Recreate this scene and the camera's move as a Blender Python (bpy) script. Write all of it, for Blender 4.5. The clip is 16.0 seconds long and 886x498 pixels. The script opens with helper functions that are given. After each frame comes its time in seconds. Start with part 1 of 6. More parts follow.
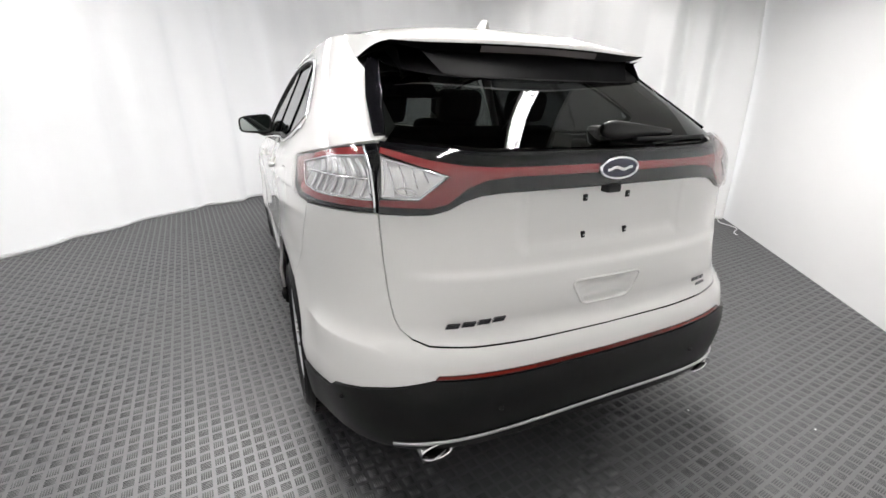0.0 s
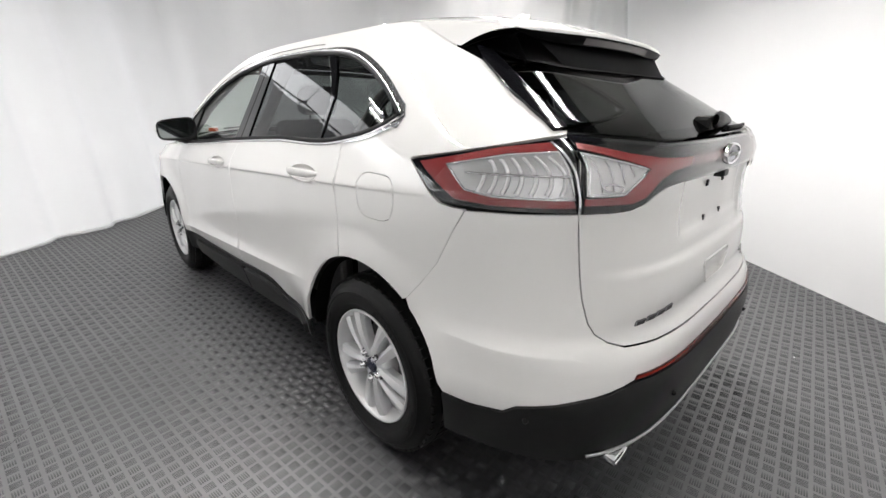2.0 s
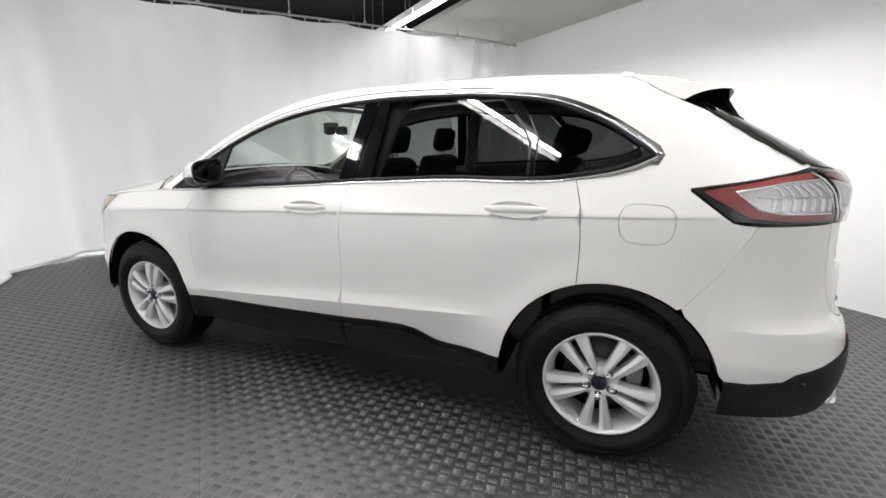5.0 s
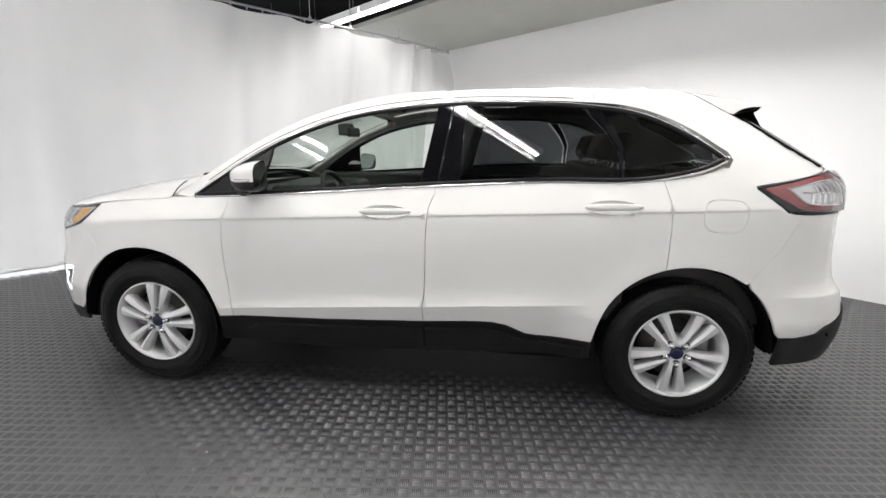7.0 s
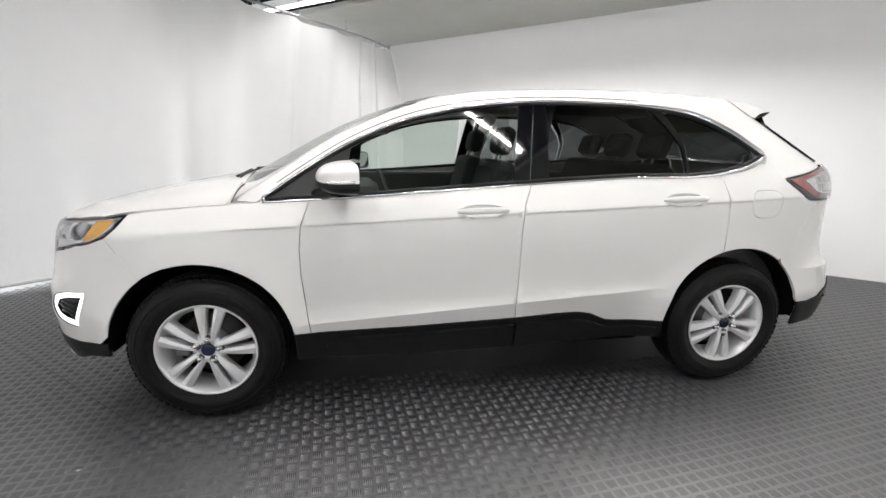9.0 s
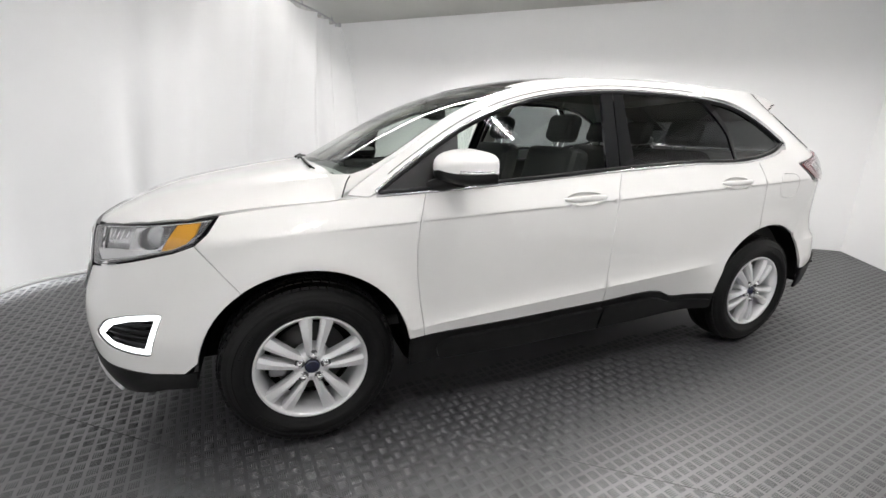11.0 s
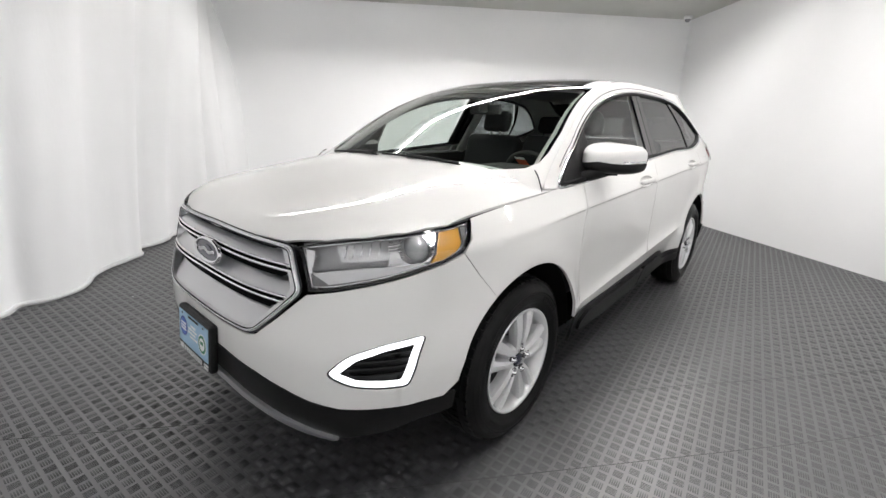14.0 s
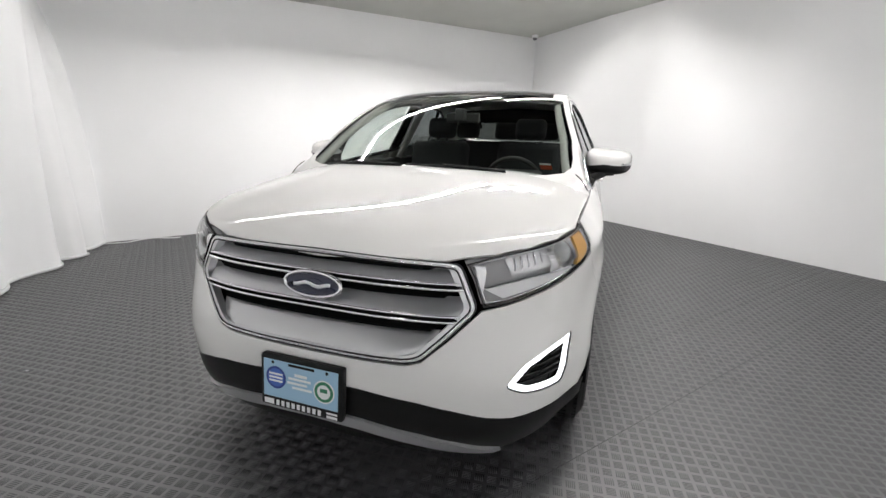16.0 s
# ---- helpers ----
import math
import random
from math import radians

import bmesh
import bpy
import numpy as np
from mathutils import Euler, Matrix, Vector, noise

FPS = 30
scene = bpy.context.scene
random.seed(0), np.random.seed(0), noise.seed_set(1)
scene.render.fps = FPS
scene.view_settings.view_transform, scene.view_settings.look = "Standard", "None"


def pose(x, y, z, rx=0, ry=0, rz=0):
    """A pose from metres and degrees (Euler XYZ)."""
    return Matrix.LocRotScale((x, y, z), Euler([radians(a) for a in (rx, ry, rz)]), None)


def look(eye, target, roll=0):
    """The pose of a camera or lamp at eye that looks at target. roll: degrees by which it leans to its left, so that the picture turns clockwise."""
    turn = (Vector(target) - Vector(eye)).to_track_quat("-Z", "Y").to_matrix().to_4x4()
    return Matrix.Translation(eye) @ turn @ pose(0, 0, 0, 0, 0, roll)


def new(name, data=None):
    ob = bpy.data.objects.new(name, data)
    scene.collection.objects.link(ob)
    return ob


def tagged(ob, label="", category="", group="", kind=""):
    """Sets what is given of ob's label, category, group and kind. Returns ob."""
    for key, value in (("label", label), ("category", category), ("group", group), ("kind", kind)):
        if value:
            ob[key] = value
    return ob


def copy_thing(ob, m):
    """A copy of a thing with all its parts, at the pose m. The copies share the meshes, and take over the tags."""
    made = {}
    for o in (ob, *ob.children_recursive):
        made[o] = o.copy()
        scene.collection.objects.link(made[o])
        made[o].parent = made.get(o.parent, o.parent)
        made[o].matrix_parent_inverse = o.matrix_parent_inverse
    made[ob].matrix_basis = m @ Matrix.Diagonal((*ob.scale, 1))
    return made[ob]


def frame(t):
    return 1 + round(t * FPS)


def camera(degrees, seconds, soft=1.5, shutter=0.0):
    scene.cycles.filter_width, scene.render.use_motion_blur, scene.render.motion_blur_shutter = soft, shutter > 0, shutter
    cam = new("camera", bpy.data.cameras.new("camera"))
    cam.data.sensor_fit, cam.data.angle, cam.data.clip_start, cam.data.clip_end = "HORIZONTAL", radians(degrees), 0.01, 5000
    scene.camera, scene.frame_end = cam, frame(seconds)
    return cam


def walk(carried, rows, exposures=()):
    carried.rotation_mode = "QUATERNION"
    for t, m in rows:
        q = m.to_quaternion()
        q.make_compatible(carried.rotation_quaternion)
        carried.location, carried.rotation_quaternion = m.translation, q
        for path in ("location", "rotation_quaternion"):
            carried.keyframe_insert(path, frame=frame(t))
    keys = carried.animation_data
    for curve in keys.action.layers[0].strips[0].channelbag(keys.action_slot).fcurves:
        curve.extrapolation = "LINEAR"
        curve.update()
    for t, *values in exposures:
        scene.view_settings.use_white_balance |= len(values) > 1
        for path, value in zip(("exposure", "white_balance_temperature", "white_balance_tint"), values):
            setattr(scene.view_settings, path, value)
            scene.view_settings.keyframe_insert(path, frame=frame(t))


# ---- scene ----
cam = camera(92.3, 16.0)
METRES, EYE, TILT, LEAN, TURN = 9.375, 1.5, 0.0, 0.0, 0.0
PATH = [
    (0, (-1.04, -3.299, 1.391), (-0.266, -1.572, 0.744), 0.6),
    (0.5, (-1.285, -3.124, 1.377), (-0.316, -1.501, 0.722), 0.8),
    (1, (-1.438, -2.989, 1.356), (-0.351, -1.441, 0.706), 0.7),
    (1.5, (-1.588, -2.841, 1.354), (-0.387, -1.378, 0.708), 0.1),
    (2, (-1.734, -2.692, 1.365), (-0.423, -1.323, 0.725), -0.1),
    (2.5, (-1.987, -2.469, 1.369), (-0.556, -1.211, 0.76), 0.5),
    (3, (-2.12, -2.308, 1.361), (-0.616, -1.12, 0.787), 0.3),
    (3.5, (-2.259, -2.101, 1.38), (-0.667, -1.022, 0.829), 0.3),
    (4, (-2.409, -1.881, 1.378), (-0.744, -0.905, 0.852), 0.1),
    (6.5, (-2.969, -0.698, 1.401), (-1.057, -0.36, 0.921), 0.6),
    (7, (-3.006, -0.454, 1.386), (-1.076, -0.243, 0.907), 0.8),
    (7.5, (-3.012, -0.226, 1.393), (-1.072, -0.146, 0.914), 0.9),
    (8, (-3.024, 0.094, 1.398), (-1.083, 0.051, 0.919), 0.8),
    (8.5, (-3.01, 0.358, 1.389), (-1.077, 0.179, 0.908), 0.9),
    (11, (-2.636, 1.531, 1.368), (-0.853, 0.802, 0.829), 1.4),
    (11.5, (-2.512, 1.808, 1.366), (-0.797, 0.942, 0.81), 1.9),
    (12, (-2.409, 2.023, 1.36), (-0.764, 1.034, 0.799), 2.4),
    (12.5, (-2.254, 2.226, 1.36), (-0.688, 1.129, 0.773), 2.7),
    (13, (-2.099, 2.428, 1.369), (-0.622, 1.22, 0.771), 2.5),
    (13.5, (-1.919, 2.717, 1.366), (-0.543, 1.388, 0.784), 1.8),
    (14, (-1.756, 2.896, 1.349), (-0.488, 1.454, 0.79), 1.8),
    (14.5, (-1.574, 3.049, 1.365), (-0.432, 1.5, 0.819), 1.6),
    (15, (-1.339, 3.218, 1.359), (-0.364, 1.555, 0.825), 1.4),
    (15.5, (-1.088, 3.395, 1.377), (-0.304, 1.633, 0.849), 1.5),
    (16, (-0.859, 3.471, 1.365), (-0.25, 1.642, 0.832), 1.3),
]
walk(cam, [(t, look(eye, target, roll)) for t, eye, target, roll in PATH], [(0, 0.32, 6500, 11.5), (1.5, 0.27, 6500, 11.5), (3.5, 0.25, 6500, 11.5), (7, 0.32, 6500, 11.5), (11, 0.3, 6500, 11.5), (13.5, 0.28, 6500, 11.5), (16, 0.2, 6500, 11.5)])

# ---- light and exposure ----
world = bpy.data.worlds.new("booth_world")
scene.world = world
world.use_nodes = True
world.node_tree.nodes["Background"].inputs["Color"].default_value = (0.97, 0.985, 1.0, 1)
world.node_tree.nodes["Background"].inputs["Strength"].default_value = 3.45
TUBE_POWER = 235.0

# ---- materials ----


def mat_new(name, color=(0.8, 0.8, 0.8), rough=0.5, metal=0.0, coat=0.0, **extra):
    m = bpy.data.materials.new(name)
    m.use_nodes = True
    b = m.node_tree.nodes["Principled BSDF"]
    b.inputs["Base Color"].default_value = (*color, 1)
    b.inputs["Roughness"].default_value = rough
    b.inputs["Metallic"].default_value = metal
    b.inputs["Coat Weight"].default_value = coat
    b.inputs["Coat Roughness"].default_value = 0.07
    for key, value in extra.items():
        b.inputs[key.replace("_", " ")].default_value = value
    return m


def add(m, kind, **props):
    n = m.node_tree.nodes.new(kind)
    for key, value in props.items():
        if key == "operation":
            n.operation = value
        elif key == "noise_dimensions":
            n.noise_dimensions = value
        elif key == "data_type":
            n.data_type = value
        elif key == "blend_type":
            n.blend_type = value
    return n


def noise_tex(m, scale, detail=3.0, rough=0.55, coords="Object", stretch=(1, 1, 1)):
    """A noise on object coordinates, in cycles a metre."""
    tc = add(m, "ShaderNodeTexCoord")
    mp = add(m, "ShaderNodeMapping")
    mp.inputs["Scale"].default_value = stretch
    m.node_tree.links.new(tc.outputs[coords], mp.inputs["Vector"])
    n = add(m, "ShaderNodeTexNoise")
    n.inputs["Scale"].default_value = scale
    n.inputs["Detail"].default_value = detail
    n.inputs["Roughness"].default_value = rough
    m.node_tree.links.new(mp.outputs["Vector"], n.inputs["Vector"])
    return n.outputs["Fac"]


def ramp(m, fac, stops):
    r = add(m, "ShaderNodeValToRGB")
    els = r.color_ramp.elements
    while len(els) < len(stops):
        els.new(0.5)
    for e, (p, c) in zip(els, stops):
        e.position = p
        e.color = (*c, 1) if len(c) == 3 else c
    m.node_tree.links.new(fac, r.inputs["Fac"])
    return r.outputs["Color"]


def link_in(m, out, slot):
    m.node_tree.links.new(out, m.node_tree.nodes["Principled BSDF"].inputs[slot])


def bump(m, height, strength=0.2, distance=0.01):
    b = add(m, "ShaderNodeBump")
    b.inputs["Strength"].default_value = strength
    b.inputs["Distance"].default_value = distance
    m.node_tree.links.new(height, b.inputs["Height"])
    link_in(m, b.outputs["Normal"], "Normal")
    return b


def grey(v):
    return (v, v, v)


PAINT = mat_new("pearl_white_paint", (0.80, 0.79, 0.765), 0.45, 0.0, 1.0, Specular_IOR_Level=0.1, Coat_Roughness=0.018)
link_in(PAINT, ramp(PAINT, noise_tex(PAINT, 900, 2), [(0.3, (0.75, 0.742, 0.722)), (0.7, (0.79, 0.782, 0.765))]), "Base Color")
bump(PAINT, noise_tex(PAINT, 260, 2), 0.006, 0.001)
BLACK_PLASTIC = mat_new("grained_black_plastic", (0.014, 0.014, 0.015), 0.42, Specular_IOR_Level=0.25)
link_in(BLACK_PLASTIC, ramp(BLACK_PLASTIC, noise_tex(BLACK_PLASTIC, 14, 4), [(0.3, grey(0.006)), (0.75, grey(0.011))]), "Base Color")
bump(BLACK_PLASTIC, noise_tex(BLACK_PLASTIC, 900, 2), 0.25, 0.0006)
GLOSS_BLACK = mat_new("gloss_black_trim", (0.004, 0.004, 0.005), 0.05, 0.0, 0.0, Specular_IOR_Level=0.42)
SATIN_BLACK = mat_new("satin_black_plastic", (0.002, 0.002, 0.0022), 0.4, Specular_IOR_Level=0.02)
CHROME = mat_new("chrome", (0.82, 0.82, 0.83), 0.07, 1.0)
DARK_CHROME = mat_new("dark_chrome", (0.20, 0.20, 0.21), 0.15, 1.0)
BRIGHT_TRIM = mat_new("polished_bright_trim", (0.62, 0.62, 0.63), 0.14, 1.0)
SATIN_SILVER = mat_new("satin_silver_trim", (0.62, 0.62, 0.63), 0.30, 0.75)
DARK_SEAL = mat_new("dark_rubber_seal", (0.008, 0.008, 0.009), 0.6, Specular_IOR_Level=0.2)
# Near-black that paints in the shade of cavities and underparts
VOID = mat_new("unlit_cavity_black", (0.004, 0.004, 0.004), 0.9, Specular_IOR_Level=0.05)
ALLOY = mat_new("machined_alloy", (0.72, 0.72, 0.725), 0.34, 0.35, 0.4)
bump(ALLOY, noise_tex(ALLOY, 500, 2), 0.05, 0.0005)
DARK_ALLOY = mat_new("recess_shade_alloy", (0.05, 0.05, 0.052), 0.5, 0.2)
STEEL = mat_new("brake_disc_steel", (0.10, 0.098, 0.095), 0.45, 0.9)
RUBBER = mat_new("tyre_rubber", (0.012, 0.012, 0.013), 0.5, Specular_IOR_Level=0.2)
link_in(RUBBER, ramp(RUBBER, noise_tex(RUBBER, 22, 4), [(0.3, grey(0.0035)), (0.8, grey(0.008))]), "Base Color")
bump(RUBBER, noise_tex(RUBBER, 350, 3), 0.2, 0.001)


def glass_mat(name, tint, rough=0.0, ior=1.45):
    m = bpy.data.materials.new(name)
    m.use_nodes = True
    nt = m.node_tree
    nt.nodes.clear()
    out = nt.nodes.new("ShaderNodeOutputMaterial")
    mix = nt.nodes.new("ShaderNodeMixShader")
    tr = nt.nodes.new("ShaderNodeBsdfTransparent")
    gl = nt.nodes.new("ShaderNodeBsdfGlossy")
    lw = nt.nodes.new("ShaderNodeLayerWeight")
    lw.inputs["Blend"].default_value = 0.5
    pw = nt.nodes.new("ShaderNodeMath")
    pw.operation = "POWER"
    pw.inputs[1].default_value = 5.0
    fr = nt.nodes.new("ShaderNodeMath")
    fr.operation = "MULTIPLY_ADD"
    f0 = ((ior - 1) / (ior + 1)) ** 2
    fr.inputs[1].default_value = 1 - f0
    fr.inputs[2].default_value = f0
    nt.links.new(lw.outputs["Facing"], pw.inputs[0])
    nt.links.new(pw.outputs[0], fr.inputs[0])
    tr.inputs["Color"].default_value = (*tint, 1)
    gl.inputs["Roughness"].default_value = rough
    nt.links.new(fr.outputs[0], mix.inputs[0])
    nt.links.new(tr.outputs[0], mix.inputs[1])
    nt.links.new(gl.outputs[0], mix.inputs[2])
    nt.links.new(mix.outputs[0], out.inputs["Surface"])
    return m


GLASS_CLEAR = glass_mat("clear_green_glass", (0.76, 0.81, 0.78), ior=1.5)
GLASS_PRIVACY = glass_mat("privacy_tinted_glass", (0.20, 0.21, 0.215), ior=1.52)
GLASS_REAR = glass_mat("dark_rear_glass", (0.085, 0.092, 0.09), ior=1.5)
GLASS_ROOF = glass_mat("dark_roof_glass", (0.05, 0.05, 0.05), ior=1.36)
LENS_CLEAR = glass_mat("clear_lamp_lens", (0.95, 0.95, 0.95), ior=1.58)
LENS_RED = mat_new("red_lamp_plastic", (0.23, 0.030, 0.032), 0.15, 0.0, 0.5)
REFLECTOR_RED = mat_new("red_reflector", (0.10, 0.008, 0.005), 0.2, 0.0, 0.2)
AMBER = mat_new("amber_reflector", (0.66, 0.33, 0.045), 0.25, 0.0, 0.4)
LAMP_SILVER = mat_new("lamp_reflector_silver", (0.78, 0.78, 0.79), 0.16, 0.85)
TAIL_CLEAR = mat_new("tail_lamp_reflector", (0.68, 0.68, 0.69), 0.24, 0.7)
LAMP_TRAY = mat_new("satin_lamp_tray", (0.58, 0.58, 0.59), 0.28, 0.7)
RIB_WHITE = mat_new("frosted_lamp_rib", (0.66, 0.66, 0.67), 0.18, 0.25, 0.5)
LAMP_GREY = mat_new("lamp_housing_grey", (0.26, 0.26, 0.265), 0.25, 0.4)
BADGE_BLUE = mat_new("badge_blue", (0.010, 0.013, 0.045), 0.22, 0.2, 0.5)
SEAT_CLOTH = mat_new("charcoal_seat_cloth", (0.020, 0.020, 0.021), 0.85)
bump(SEAT_CLOTH, noise_tex(SEAT_CLOTH, 700, 2), 0.4, 0.001)
CABIN_PLASTIC = mat_new("dark_cabin_plastic", (0.042, 0.041, 0.040), 0.6, Specular_IOR_Level=0.3)
HEADLINER = mat_new("grey_headliner_cloth", (0.52, 0.50, 0.47), 0.9)
PLATE_BLUE = mat_new("pale_blue_card", (0.36, 0.56, 0.72), 0.35)
WHITE_PRINT = mat_new("white_print", (0.85, 0.85, 0.85), 0.5)
NAVY_PRINT = mat_new("navy_print", (0.03, 0.06, 0.28), 0.5)
GREEN_PRINT = mat_new("green_print", (0.04, 0.22, 0.12), 0.5)
ORANGE_CARD = mat_new("orange_red_card", (0.72, 0.12, 0.04), 0.5)


def emitter(name, color, strength):
    m = bpy.data.materials.new(name)
    m.use_nodes = True
    b = m.node_tree.nodes["Principled BSDF"]
    b.inputs["Base Color"].default_value = (0.8, 0.8, 0.8, 1)
    b.inputs["Emission Color"].default_value = (*color, 1)
    b.inputs["Emission Strength"].default_value = strength
    return m


TUBE_GLOW = emitter("tube_light_glow", (1.0, 0.985, 0.96), TUBE_POWER)
DIM_GLOW = emitter("dim_tube_glow", (1.0, 0.985, 0.96), TUBE_POWER * 0.15)
SIDE_GLOW = emitter("side_row_glow", (1.0, 0.985, 0.96), TUBE_POWER * 0.62)
FAINT_GLOW = emitter("faint_tube_glow", (1.0, 0.985, 0.96), TUBE_POWER * 0.1)
PAIR_GLOW = emitter("panel_light_glow", (1.0, 0.99, 0.97), TUBE_POWER * 0.7)
DRL_GLOW = emitter("daytime_lamp_glow", (0.93, 0.97, 1.0), 2.0)

WALL_PAINT = mat_new("white_wall_paint", (0.80, 0.80, 0.80), 0.55)
link_in(WALL_PAINT, ramp(WALL_PAINT, noise_tex(WALL_PAINT, 0.8, 5), [(0.3, (0.81, 0.81, 0.812)), (0.75, (0.85, 0.85, 0.848))]), "Base Color")
bump(WALL_PAINT, noise_tex(WALL_PAINT, 90, 3), 0.08, 0.002)
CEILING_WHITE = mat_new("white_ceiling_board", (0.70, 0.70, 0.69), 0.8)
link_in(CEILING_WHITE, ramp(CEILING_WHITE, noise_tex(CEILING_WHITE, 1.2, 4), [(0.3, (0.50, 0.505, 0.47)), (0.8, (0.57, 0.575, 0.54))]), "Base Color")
CEILING_BLACK = mat_new("black_open_ceiling", (0.012, 0.012, 0.013), 0.9)
CURTAIN = mat_new("white_curtain_vinyl", (0.82, 0.82, 0.815), 0.5)
link_in(CURTAIN, ramp(CURTAIN, noise_tex(CURTAIN, 2.0, 5), [(0.3, (0.84, 0.84, 0.835)), (0.75, (0.88, 0.88, 0.875))]), "Base Color")
bump(CURTAIN, noise_tex(CURTAIN, 7, 4, stretch=(1, 1, 0.35)), 0.25, 0.02)
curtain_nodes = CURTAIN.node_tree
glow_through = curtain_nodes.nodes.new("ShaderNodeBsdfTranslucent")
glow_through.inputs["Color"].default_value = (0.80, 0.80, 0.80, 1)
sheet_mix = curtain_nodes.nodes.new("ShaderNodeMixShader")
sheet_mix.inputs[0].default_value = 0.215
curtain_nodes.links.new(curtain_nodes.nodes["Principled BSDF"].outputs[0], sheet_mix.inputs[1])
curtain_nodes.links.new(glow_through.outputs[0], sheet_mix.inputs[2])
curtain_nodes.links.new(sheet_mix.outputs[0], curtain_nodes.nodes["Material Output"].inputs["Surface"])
RAIL_METAL = mat_new("galvanised_rail", (0.45, 0.45, 0.46), 0.4, 0.9)

# ---- mesh helpers ----


def finish(name, me, material, parent=None, label=""):
    ob = new(name, me)
    if material is not None and not me.materials:
        me.materials.append(material)
    if parent is not None:
        ob.parent = parent
    if label:
        tagged(ob, label)
    return ob


def part(name, bm, material, parent=None, label="", smooth=False):
    """Links a bmesh as one mesh object under a thing or a part."""
    me = bpy.data.meshes.new(name)
    bm.to_mesh(me)
    bm.free()
    if smooth:
        me.shade_smooth()
    return finish(name, me, material, parent, label)


def thing(name, label, category, group="", kind="", at=(0, 0, 0)):
    ob = new(name)
    ob.location = at
    return tagged(ob, label, category, group, kind)


def spl(xs, ys):
    """A smooth curve through few knots: Catmull-Rom slopes, held flat past the ends."""
    xs, ys = np.array(xs, float), np.array(ys, float)
    d = np.gradient(ys, xs)

    def f(x):
        x = np.clip(np.asarray(x, float), xs[0], xs[-1])
        i = np.clip(np.searchsorted(xs, x) - 1, 0, len(xs) - 2)
        h = xs[i + 1] - xs[i]
        t = (x - xs[i]) / h
        return ((2 * t**3 - 3 * t**2 + 1) * ys[i] + (t**3 - 2 * t**2 + t) * h * d[i]
                + (3 * t**2 - 2 * t**3) * ys[i + 1] + (t**3 - t**2) * h * d[i + 1])

    return f


def cubic(xs, ys):
    """A natural cubic spline: even curvature, for panels that mirror the lights."""
    xs, ys = np.array(xs, float), np.array(ys, float)
    n, h = len(xs), np.diff(xs)
    A, r = np.eye(n), np.zeros(n)
    for i in range(1, n - 1):
        A[i, i - 1:i + 2] = h[i - 1], 2 * (h[i - 1] + h[i]), h[i]
        r[i] = 6 * ((ys[i + 1] - ys[i]) / h[i] - (ys[i] - ys[i - 1]) / h[i - 1])
    m = np.linalg.solve(A, r)

    def f(x):
        x = np.clip(np.asarray(x, float), xs[0], xs[-1])
        i = np.clip(np.searchsorted(xs, x) - 1, 0, n - 2)
        a, b, k = xs[i + 1] - x, x - xs[i], h[i]
        return (m[i] * a**3 + m[i + 1] * b**3) / (6 * k) + (ys[i] / k - m[i] * k / 6) * a + (ys[i + 1] / k - m[i + 1] * k / 6) * b

    return f


def fitted(xs, ys, degree):
    """One polynomial near the knots."""
    c = np.polyfit(xs, ys, degree)
    return lambda x: np.polyval(c, np.clip(np.asarray(x, float), xs[0], xs[-1]))


def smooth01(t):
    t = np.clip(t, 0, 1)
    return t * t * (3 - 2 * t)


def box(bm, x0, x1, y0, y1, z0, z1, m=None):
    vs = [bm.verts.new(m @ Vector(p) if m else p) for p in
          ((x0, y0, z0), (x1, y0, z0), (x1, y1, z0), (x0, y1, z0), (x0, y0, z1), (x1, y0, z1), (x1, y1, z1), (x0, y1, z1))]
    for f in ((0, 3, 2, 1), (4, 5, 6, 7), (0, 1, 5, 4), (1, 2, 6, 5), (2, 3, 7, 6), (3, 0, 4, 7)):
        bm.faces.new([vs[i] for i in f])
    return vs


def bevelled_box(x0, x1, y0, y1, z0, z1, r=0.01, seg=2, m=None):
    bm = bmesh.new()
    box(bm, x0, x1, y0, y1, z0, z1)
    bmesh.ops.bevel(bm, geom=bm.edges[:], offset=r, segments=seg, affect="EDGES", profile=0.5)
    if m:
        bm.transform(m)
    return bm


def grid_mesh(name, P, close_u=False, close_v=False, smooth=True):
    """A mesh from an array of points (n, m, 3)."""
    n, k = P.shape[:2]
    idx = np.arange(n * k).reshape(n, k)
    iu = np.r_[np.arange(n), 0] if close_u else np.arange(n)
    iv = np.r_[np.arange(k), 0] if close_v else np.arange(k)
    q = idx[np.ix_(iu, iv)]
    faces = np.stack([q[:-1, :-1], q[1:, :-1], q[1:, 1:], q[:-1, 1:]], -1).reshape(-1, 4)
    me = bpy.data.meshes.new(name)
    me.from_pydata(P.reshape(-1, 3).tolist(), [], faces.tolist())
    if smooth:
        me.shade_smooth()
    me.update()
    return me


